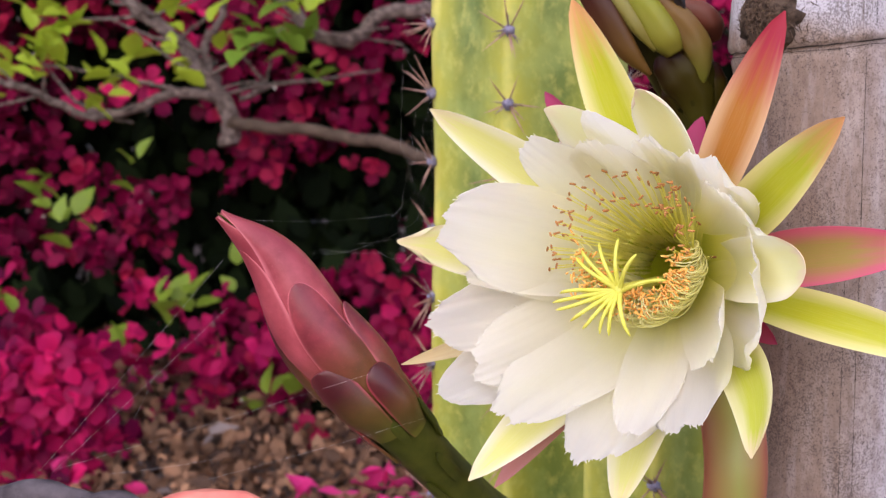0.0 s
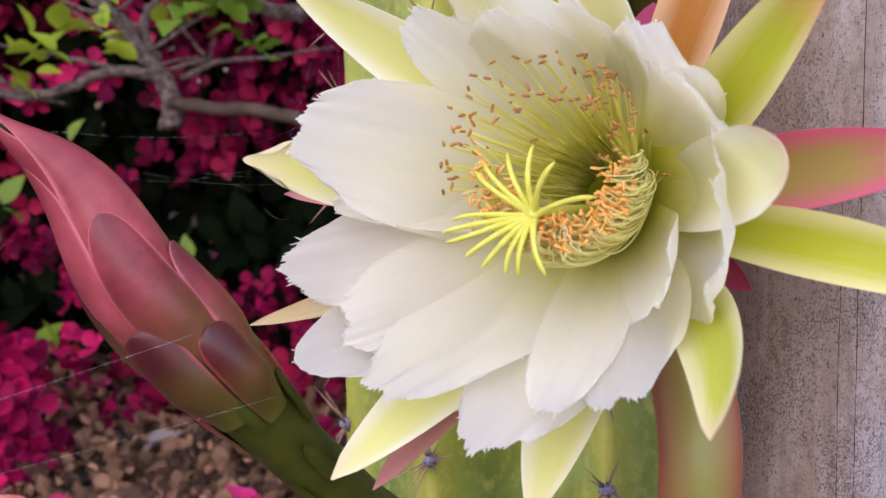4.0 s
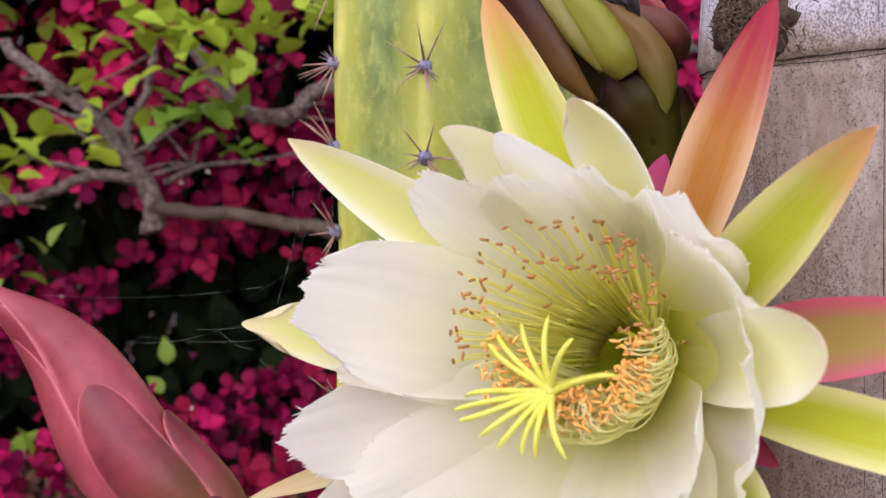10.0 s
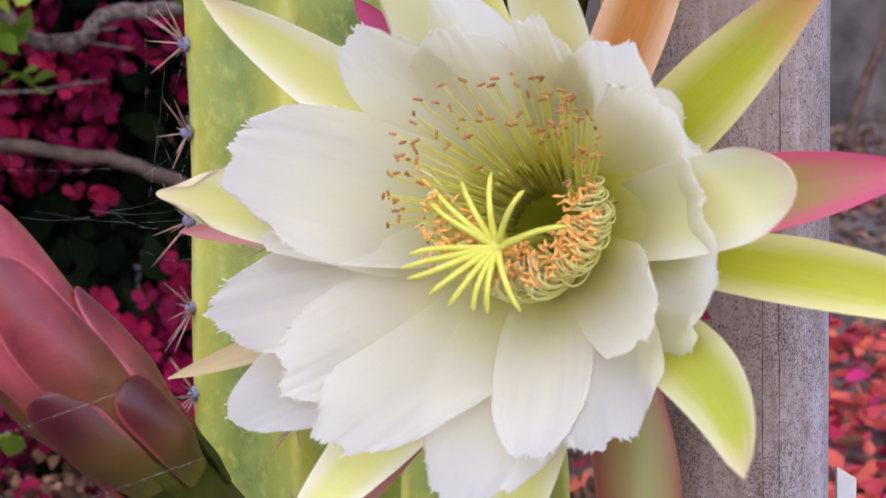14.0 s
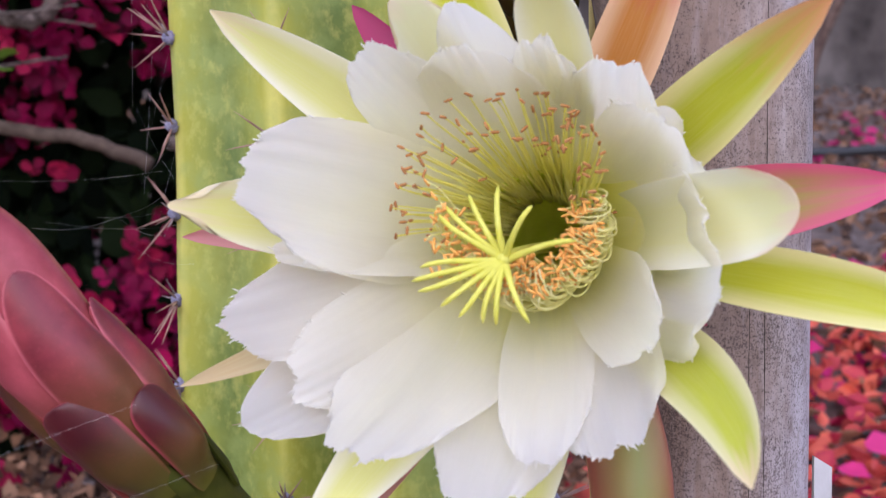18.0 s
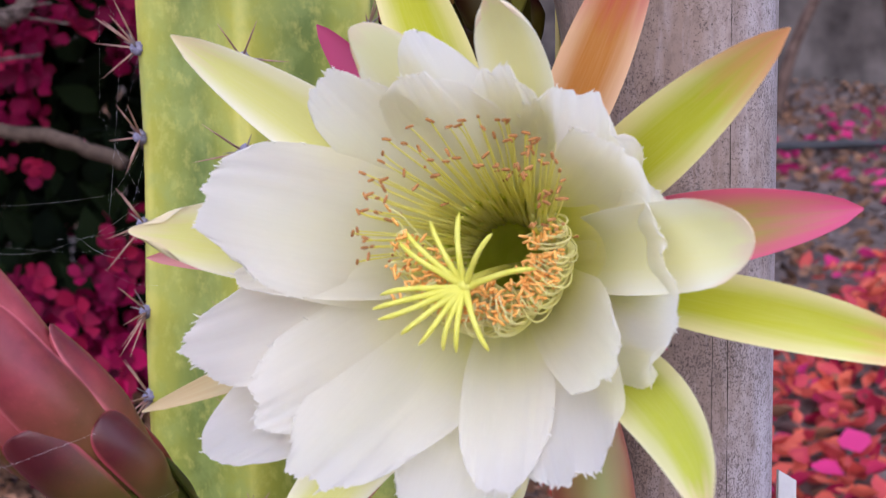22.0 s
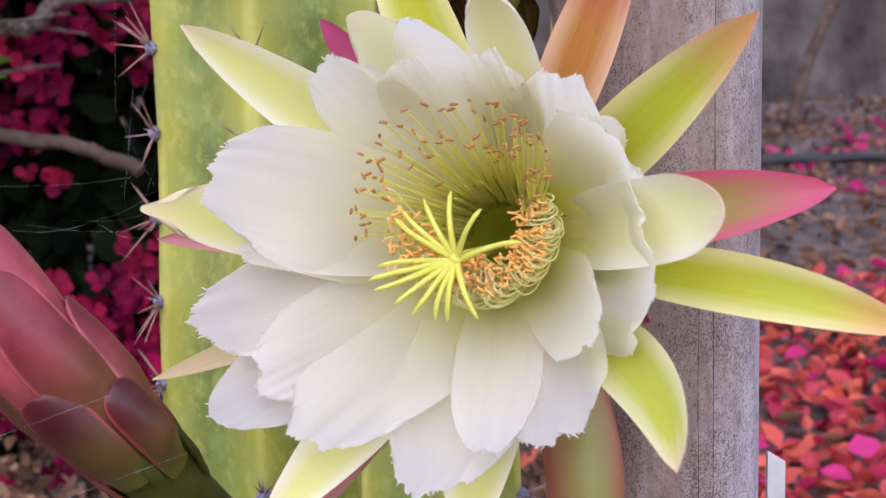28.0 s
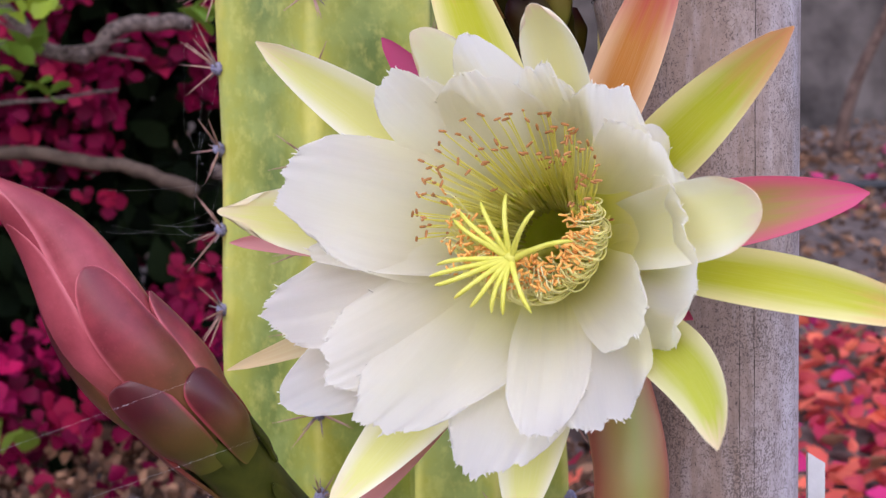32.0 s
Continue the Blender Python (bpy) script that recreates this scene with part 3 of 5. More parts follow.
petal((0.0235, 0.4475, 0.8040), (0.0430, 0.4340, 0.8120), 0.0055, 11, mid=(0.74, 0.004), teeth=0.006, ruffle=0.03, roll=0.06)
petal((0.0400, 0.4370, 0.8105), (0.0660, 0.4235, 0.8080), 0.0030, 9, mid=(0.84, 0.006), teeth=0.004, ruffle=0.03, roll=0.05)
petal((0.0595, 0.4190, 0.8125), (0.0740, 0.4190, 0.8085), 0.0030, 24, mid=(0.92, 0.006), teeth=0.006, ruffle=0.08, waves=8.0, roll=0.14)
petal((0.0725, 0.4140, 0.8095), (0.0975, 0.4150, 0.7945), 0.0050, 10, mid=(1.00, 0.004), teeth=0.006, ruffle=0.07, waves=8.0, cup=0.2, roll=0.16)
petal((0.0845, 0.4150, 0.7990), (0.1020, 0.4010, 0.7815), 0.0035, 8, mid=(1.00, 0.008), teeth=0.007, ruffle=0.06, waves=6.0, cup=0.15, roll=0.20)
petal((0.0012, 0.4440, 0.7965), (0.0065, 0.4410, 0.7690), 0.0045, 1, mid=(0.64, 0.010), teeth=0.008, ruffle=0.03, cup=0.08, fill=1.26, end=0.76)
petal((0.0150, 0.4560, 0.7700), (0.0180, 0.4475, 0.7570), 0.0085, 22, mid=(0.62, 0.013), teeth=0.002, ruffle=0.012, cup=0.22, end=0.7)
petal((0.0960, 0.3960, 0.7835), (0.0975, 0.3965, 0.7420), 0.0060, 7, mid=(1.00, 0.010), teeth=0.009, ruffle=0.055, waves=5.5, cup=0.25, roll=0.12)
petal((-0.0010, 0.4480, 0.7555), (0.0060, 0.4460, 0.7380), 0.0080, 31, mid=(0.64, 0.009), teeth=0.008, end=0.84, ruffle=0.03, cup=0.06, fill=1.30, base=0.85)
petal((0.0075, 0.4450, 0.7385), (0.0230, 0.4470, 0.7265), 0.0055, 21, mid=(0.64, 0.011), teeth=0.008, ruffle=0.03, cup=0.06, fill=1.30, base=0.85, end=0.84)
petal((0.0125, 0.4330, 0.7230), (0.0380, 0.4180, 0.7210), 0.0080, 3, mid=(0.62, 0.011), teeth=0.010, ruffle=0.035, cup=0.05, fill=1.18, waves=6.0, base=0.85)
petal((0.0370, 0.4110, 0.7140), (0.0600, 0.4080, 0.7150), 0.0105, 4, mid=(0.64, 0.012), teeth=0.009, ruffle=0.045, cup=0.08, fill=1.34, base=0.85)
petal((0.0550, 0.4105, 0.7195), (0.0710, 0.4060, 0.7225), 0.0075, 23, mid=(0.64, 0.016), teeth=0.006, ruffle=0.03, cup=0.10, end=0.80, roll=0.06, fill=1.22)
petal((0.0670, 0.4030, 0.7170), (0.0885, 0.3990, 0.7290), 0.0060, 5, mid=(0.68, 0.014), teeth=0.010, ruffle=0.06, cup=0.10, fill=1.2)
petal((0.0832, 0.4030, 0.7355), (0.0915, 0.3990, 0.7560), 0.0035, 6, mid=(0.80, 0.018), teeth=0.006, ruffle=0.05, edges=(0.20, 0.25), roll=0.08)


def sepal(tip, half, material, label, seed=0, **k):
    o = dict(mid=(0.42, 0.0), root=(0.014, -0.012), end=0.03, power=1.9, soft=0.70, droop=0.0, cup=0.3, thick=0.0022, base=0.6, wide=0.55, rows=26, cols=17)
    o.update(k)
    return flower_part("sepal", tepal(tip, half, seed=seed, **o), material, label)


sepal((-0.0048, 0.4633, 0.8238), 0.0105, M_CREAM, "cream sepal with a green midrib")
sepal((-0.0172, 0.4607, 0.7745), 0.0120, M_CREAM, "cream sepal", end=0.22, power=2.8, soft=0.5, droop=0.06)
sepal((-0.0115, 0.5080, 0.7625), 0.0058, M_DUSTY, "dusty pink sepal")
sepal((-0.0160, 0.4600, 0.7270), 0.0060, M_BEIGE, "withering beige sepal with a curled tip", power=1.3, hook=0.5)
sepal((0.0091, 0.4288, 0.6919), 0.0110, M_CREAM, "cream sepal")
sepal((0.0190, 0.4460, 0.6840), 0.0066, M_DUSTY, "dull pink sepal")
sepal((0.0605, 0.4180, 0.6850), 0.0122, M_CREAM, "cream sepal")
sepal((0.0915, 0.3575, 0.7200), 0.0092, M_PALE_LIME, "lime sepal with cream margins", via=[(0.106, 0.450, 0.732), (0.107, 0.392, 0.738)], root=(0.016, -0.02))
sepal((0.1112, 0.3728, 0.7765), 0.0114, M_HOOD, "hooded cream sepal", mid=(0.55, 0.018), end=0.84, cup=0.40, hook=0.10, droop=0.10, wide=0.6, power=2.6, base=0.8, across=unit(V(-0.2, 0.1, 1.0)))
sepal((0.0655, 0.4180, 0.8305), 0.0092, M_HOOD, "hooded cream sepal with a greenish midrib", via=[(0.090, 0.450, 0.803), (0.077, 0.430, 0.8215)], end=0.42, cup=0.45, hook=0.06, droop=0.10, power=2.6, soft=0.5, wide=0.5, base=0.7)
sepal((0.0426, 0.5198, 0.8315), 0.0070, M_MAGENTA, "magenta sepal")
sepal((0.0487, 0.4738, 0.8653), 0.0108, M_LIME, "lime sepal")
sepal((0.1205, 0.4409, 0.8580), 0.0099, M_ORANGE, "orange sepal with a red tip")
sepal((0.1037, 0.4965, 0.8211), 0.0070, M_MAGENTA, "magenta sepal")
sepal((0.1236, 0.3819, 0.8206), 0.0107, M_LIME, "lime sepal")
sepal((0.1661, 0.4154, 0.7775), 0.0106, M_PINK, "pink sepal")
sepal((0.1665, 0.3800, 0.7430), 0.0080, M_LIME, "lime sepal with an orange tip", root=(0.014, -0.014), via=[(0.108, 0.425, 0.756), (0.132, 0.385, 0.757)])
sepal((0.1182, 0.4304, 0.7409), 0.0060, M_MAGENTA, "magenta sepal")

# throat, tube
prof = [(0.0003, -0.030), (0.004, -0.027), (0.0075, -0.018), (0.0110, -0.006), (0.0150, 0.010)]
body = merged([shell(np.array([[at(a, r, h) for a in np.linspace(0, 360, 41)] for r, h in prof]), np.array([[(i / 40, j / 4) for i in range(41)] for j in range(5)]), -0.0012)])
flower_part("throat", body, M_THROAT, "deep green throat")
tube_path = spline([HEART - N_AX * 0.004, HEART - N_AX * 0.028 + V(0, 0, -0.006), V(0.112, 0.482, 0.715), V(0.114, 0.470, 0.673), V(0.108, 0.50, 0.60), V(0.09, 0.60, 0.52)], 40)
flower_part("flower_tube", sweep(tube_path, np.interp(np.linspace(0, 1, 40), [0, 0.1, 0.4, 1], [0.0150, 0.0165, 0.0125, 0.0115]), 24, caps=False), M_TUBE, "pink and green striped flower tube")

# style and stigma
stig = at(251, 0.0115, 0.0455)
flower_part("style", sweep(bezier([at(270, 0.002, -0.025), at(255, 0.006, 0.02), stig], np.linspace(0, 1, 14)), 0.0017, 8), M_STIGMA)
rnd = random.Random(5)
for a, ln, h in ((120, 0.0205, -0.004), (96, 0.020, -0.003), (58, 0.016, 0.006), (14, 0.020, 0.003), (138, 0.0225, -0.002), (146, 0.021, 0.000), (187, 0.021, 0.005), (196, 0.023, 0.008),
                 (204, 0.022, 0.009), (222, 0.019, 0.009), (238, 0.018, 0.008), (257, 0.017, 0.005), (268, 0.017, 0.004), (297, 0.0185, 0.0065)):
    ln *= 0.93
    tip = stig + (at(a, ln, h) - HEART)
    p = [stig - N_AX * 0.003, stig + (at(a, ln * 0.35, 0.004 + 0.3 * h) - HEART), stig + (at(a + rnd.uniform(-7, 7), ln * 0.7, 0.75 * h + 0.003) - HEART), tip]
    flower_part("stigma_lobe", sweep(bezier(p, np.linspace(0, 1, 13)), [0.0012, 0.00105, 0.00094, 0.00086, 0.0008, 0.00076, 0.00073, 0.00071, 0.00069, 0.00068, 0.00065, 0.00056, 0.0002], 8), M_STIGMA)

# stamens
v, f, u = sweep([(0, 0, -0.0013), (0, 0, -0.0010), (0, 0, 0.0), (0, 0, 0.0010), (0, 0, 0.0013)], [0.00015, 0.00042, 0.0005, 0.00042, 0.00015], 6)
ANTHER, ANTHER_FRESH = mesh("anther", np.asarray(v) * (0.88, 0.88, 0.98), f, M_ANTHER, u), mesh("anther", np.asarray(v) * (0.82, 0.82, 1.12), f, M_ANTHER_FRESH, u)


def stamen(points, seed, tipped=True):
    r = random.Random(seed)
    path = bezier(points, np.linspace(0, 1, 12))
    ob = flower_part("stamen", sweep(path, np.linspace(0.00042, 0.00019, 12), 5), M_FILAMENT_PALE if seed >= 500 else M_FILAMENT)
    if not tipped:
        return
    an = part("anther", ANTHER_FRESH if seed >= 500 else ANTHER, ob)
    an.location = Vector(path[-1] - HEART)
    an.rotation_euler = (r.uniform(0, 3.1), r.uniform(0, 3.1), r.uniform(0, 3.1))


# the loose upper fan
for k in range(100):
    a = rnd.uniform(12, 198) if k % 3 else rnd.gauss(105, 32)
    rim = float(np.interp(a, [10, 29, 50, 76, 100, 125, 160, 200], [0.0205, 0.0235, 0.0275, 0.031, 0.034, 0.037, 0.0365, 0.033]))
    r1 = rim * (1.0 - 0.42 * rnd.random() ** 1.5)
    h1 = 0.038 + rnd.uniform(-0.005, 0.005) + (0.004 if a < 60 else 0.0)
    a0 = a - 16 + rnd.uniform(-10, 10)
    stamen([at(a0, 0.0098, rnd.uniform(-0.016, -0.004)), at(a0 + 5, 0.0118, 0.010), at(a - 5, 0.0135 + 0.42 * (r1 - 0.014), 0.022), at(a + rnd.uniform(-3, 3), r1 * 0.93, h1 - 0.008), at(a, r1, h1)], k)
# short ones that line the throat's upper wall
for k in range(105):
    a = rnd.uniform(-5, 195)
    stamen([at(a, 0.0095, -0.020), at(a, 0.0108, -0.004), at(a + rnd.uniform(-6, 10), rnd.uniform(0.0125, 0.022), rnd.uniform(0.010, 0.028))], 200 + k, k % 8 == 0)
# the dense lower ring, looped outwards and back in
for k in range(165):
    a = rnd.uniform(205, 378) if k % 5 else rnd.uniform(160, 215)
    sag = max(0.0, -math.sin(radians(a)))
    wide = 0.0198 + 0.0015 * sag + rnd.uniform(-0.003, 0.002)
    tip = rnd.uniform(0.0115, 0.0205) + (rnd.uniform(0.0, 0.008) if a < 215 else 0.0)
    h = 0.0405 + rnd.uniform(-0.005, 0.0035) - 0.006 * max(0.0, math.cos(radians(a)))
    sw = rnd.uniform(34, 50)
    stamen([at(a + sw, 0.0112, -0.002), at(a + 0.8 * sw, wide - 0.0055, 0.011), at(a + 0.5 * sw, wide - 0.0005, 0.024), at(a + 0.15 * sw, wide + 0.003, h - 0.006), at(a - 5, wide + 0.0025, h + 0.004), at(a + rnd.uniform(-3, 6), tip, h + rnd.uniform(0, 0.003))], 500 + k)

# short ones crowded inside it
for k in range(170):
    a = rnd.uniform(185, 378)
    r1 = rnd.uniform(0.0095, 0.0195)
    h1 = 0.0405 + rnd.uniform(-0.006, 0.004) - 0.006 * max(0.0, math.cos(radians(a)))
    stamen([at(a + 30, 0.0105, -0.004), at(a + 20, 0.0125, 0.012), at(a + 6, r1 + 0.004, h1 - 0.010), at(a, r1, h1)], 800 + k)


# ---- cactus column ----
def cactus(centre, radius, ribs, turn, z0, z1, name, label, lean=(0, 0), areoles=(), first=0.866, step=0.038, top=False):
    ob = thing(name, label, "cactus", at=(centre[0], centre[1], z0))
    n, rows = ribs * 14, 50
    verts, uvs = [], []
    for i in range(rows):
        h = i / (rows - 1)
        z = h * (z1 - z0)
        k = 1.0 + 0.012 * math.sin(z * 40) + 0.01 * math.sin(z * 17 + 1)
        if top:
            k *= math.sqrt(max(0.0, 1 - max(0, (h - 0.85) / 0.15) ** 2.5))
        for j in range(n):
            a = 2 * math.pi * j / n
            w = 1.06 - math.sqrt(math.sin(ribs * (a - turn) / 2) ** 2 + 0.0036)
            r = radius * k * (0.80 + 0.20 * w)
            verts.append((r * math.cos(a) + lean[0] * z, r * math.sin(a) + lean[1] * z, z))
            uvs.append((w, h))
    faces = [(i * n + j, i * n + (j + 1) % n, (i + 1) * n + (j + 1) % n, (i + 1) * n + j) for i in range(rows - 1) for j in range(n)]
    faces.append(tuple((rows - 1) * n + j for j in range(n)))
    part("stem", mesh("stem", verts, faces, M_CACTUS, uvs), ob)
    r = random.Random(len(label))
    for q in areoles:
        a = turn + q * 2 * math.pi / ribs
        for k in range(-16, 8):
            z = first + (0.0065 if q == -1 else 0.014 if q else 0) + k * step
            if not z0 + 0.03 < z < z1 - 0.01:
                continue
            out = V(math.cos(a), math.sin(a), 0)
            base = out * radius * 0.995 + V(lean[0], lean[1], 1) * (z - z0)
            k0 = r.uniform(0, 50)
            tuft = sweep([base - out * 0.0015, base - out * 0.0003, base + out * 0.0012, base + out * 0.0026, base + out * 0.0036], [0.0026, 0.0031, 0.0028, 0.0020, 0.0006], 16,
                         bumps=lambda q, w: 0.55 * noise.noise((math.cos(w) * 3 + k0, math.sin(w) * 3, q * 5)) + 0.25 * math.sin(w * 8 + 9 * q + k0))
            wool = part("areole", mesh("areole", tuft[0], tuft[1], M_WOOL), ob, "grey woolly areole")
            for m in range(r.randint(10, 13)):
                long = m < 6
                side = unit(np.cross(out, V(0, 0, 1)))
                ang = r.uniform(0, 6.28)
                d = unit(out * r.uniform(0.35, 1.0) + side * math.cos(ang) + V(0, 0, 1) * math.sin(ang) * 0.9)
                ln = r.uniform(0.015, 0.027) if long else r.uniform(0.007, 0.012)
                part("spine", mesh("spine", *sweep([base, base + d * ln * 0.6, base + d * ln], [0.0005, 0.00038, 0.00007], 5)[:2], M_LONG_SPINE if long else M_SPINE), wool)
    return ob


CC = (0.050, 0.703)
turn = math.atan2(0.648 - CC[1], 0.034 - CC[0])
cactus(CC, 0.0575, 6, turn, 0.2, 1.25, "columnar_cactus", "tall yellow-green ribbed columnar cactus with grey spiny areoles", areoles=(0, -1, 1, 2), top=False)
cactus((0.110, 0.640), 0.040, 6, 0.4, 0.2, 0.715, "short_cactus", "shorter pale green ribbed cactus stem behind the flower", areoles=(4, 5), first=0.70, top=True)


def ground_z(x, y):
    z = 0.2 + 0.132 * min(max(y, -2.0), 8.0)
    return z + 0.03 * noise.noise((x * 1.3, y * 1.3, 0)) + 0.012 * noise.noise((x * 5, y * 5, 3))


# ---- bamboo post ----
def bamboo(centre, radius, z0, z1, nodes):
    ob = thing("bamboo_post", "weathered grey-brown bamboo post with dark specks and a node ring", "post", at=(*centre, z0))
    cut = lambda a: 0.0012 * noise.noise((math.cos(a) * 9, math.sin(a) * 9, 1)) + 0.0022 * math.cos(a)
    zs = sorted(set([z0, z1] + [z0 + (z1 - z0) * i / 60 for i in range(61)] + [n + d for n in nodes for d in (-0.006, -0.003, -0.001, 0.0, 0.001, 0.003, 0.006)]))
    n = 48
    verts, uvs = [], []
    for z in zs:
        bulge = sum(0.0009 * math.exp(-((z - q - 0.003) / 0.003) ** 2) - 0.0016 * math.exp(-((z - q + 0.0005) / 0.0008) ** 2) for q in nodes)
        for j in range(n):
            a = 2 * math.pi * j / n
            r = radius + bulge + 0.0075 * math.exp(-((z - 0.860) / 0.032) ** 2) * max(0.0, math.cos(a - radians(-165))) ** 2 + 0.0006 * noise.noise((math.cos(a) * 2, math.sin(a) * 2, z * 6))
            verts.append((r * math.cos(a), r * math.sin(a), z - z0 + 0.004 * math.cos(a - 0.2) * math.exp(-((z - nodes[0]) / 0.012) ** 2) + (cut(a) if z == zs[-1] else 0)))
            uvs.append((j / n, z))
    faces = [(i * n + j, i * n + (j + 1) % n, (i + 1) * n + (j + 1) % n, (i + 1) * n + j) for i in range(len(zs) - 1) for j in range(n)]
    # the open cut end: a thick wall round a hollow
    top = (len(zs) - 1) * n
    for q, (k, dz) in enumerate(((0.82, 0.0), (0.80, -0.05))):
        for j in range(n):
            x, y, z = verts[top + j]
            verts.append((x * k, y * k, z + dz))
            uvs.append((j / n, z1))
        b0, b1 = (top, len(verts) - n) if q == 0 else (len(verts) - 2 * n, len(verts) - n)
        faces += [(b0 + j, b0 + (j + 1) % n, b1 + (j + 1) % n, b1 + j) for j in range(n)]
    faces.append(tuple(len(verts) - n + j for j in range(n)))
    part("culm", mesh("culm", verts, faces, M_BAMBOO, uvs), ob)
    r = random.Random(3)
    for a, za, zb in ((-84, 0.62, 0.845), (-93, 0.45, 0.77), (-70, 0.856, 0.870), (-88, 0.855, 0.870), (-100, 0.857, 0.870), (-78, 0.856, 0.868), (-60, 0.855, 0.870), (-50, 0.856, 0.870), (-60, 0.70, 0.76)):
        k = 24
        pts = [(radius * math.cos(radians(a) + 0.02 * noise.noise((0, a, i * 0.4))), radius * math.sin(radians(a) + 0.02 * noise.noise((0, a, i * 0.4))), za + (zb - za) * i / (k - 1) - z0) for i in range(k)]
        part("crack", mesh("crack", *sweep(pts, [0.00005 + 0.00009 * r.random() for _ in range(k)], 5)[:2], M_CRACK), ob, "thin dark drying crack")
    for dz, w in ((0.0, 0.00024), (-0.0016, 0.00013)):
        ring = lambda q: radius + 0.0002 + 0.0068 * max(0.0, math.cos(q - radians(-165))) ** 2
        pts = [(ring(q) * math.cos(q), ring(q) * math.sin(q), nodes[0] - z0 + dz + 0.004 * math.cos(q - 0.2) + 0.0006 * noise.noise((q * 7, dz * 900, 2))) for q in np.linspace(-math.pi, math.pi, 90)]
        part("node_groove", mesh("node_groove", *sweep(pts, [w * (0.6 + 0.8 * r.random()) for _ in pts], 5)[:2], M_CRACK), ob, "dark wavy groove of the node ring")
    # stub of a cut side branch, torn and fibrous
    a = radians(-143)
    c = V((radius + 0.006) * math.cos(a), (radius + 0.006) * math.sin(a), 0.859 - z0)
    out = unit(V(math.cos(a), math.sin(a), 0.05))
    side = unit(np.cross(out, V(0, 0, 1)))
    path = [c - out * 0.012, c - out * 0.002, c + out * 0.003, c + out * 0.0055]
    bm = sweep(path, [0.0125, 0.0135, 0.0115, 0.006], 30, bumps=lambda s, w: 0.22 * noise.noise((math.cos(w) * 2.5, math.sin(w) * 2.5, s * 6)) + 0.06 * math.sin(w * 9))
    stub = part("branch_stub", mesh("branch_stub", bm[0], bm[1], M_STUB, bm[2]), ob, "dark fibrous stub of a cut branch")
    strands = []
    for _ in range(420):
        u, w = r.gauss(0, 0.0072), r.gauss(0, 0.0062)
        p = c + side * u + V(0, 0, 1) * w + out * (0.0062 - 38 * (u * u + w * w))
        d = unit(side * r.uniform(-1, 1) + V(0, 0, 1) * r.uniform(-1, 1) + out * r.uniform(0.0, 0.6))
        ln = r.uniform(0.003, 0.008)
        strands.append(sweep([p - d * ln * 0.5, p + out * 0.0010, p + d * ln * 0.5], [0.00012, 0.00028, 0.00008], 4))
    tagged(part("fibre", mesh("fibre", *merged(strands)[:2], M_FIBRE), stub, "torn brown fibres"), kind="stuff")
    return ob


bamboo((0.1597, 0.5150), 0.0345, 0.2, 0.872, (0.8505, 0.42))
cane = thing("thin_cane", "thin dry yellow cane standing behind the post", "cane", at=(0.1352, 0.553, ground_z(0.1352, 0.553)))
part("stalk", mesh("stalk", *(lambda b: (b[0], b[1], M_CANE, b[2]))(sweep([(0, 0, -0.01), (0, 0, 0.3), (0, 0, 0.6), (-0.001, 0, 0.95)], [0.0017, 0.0017, 0.0016, 0.0014], 10))), cane)


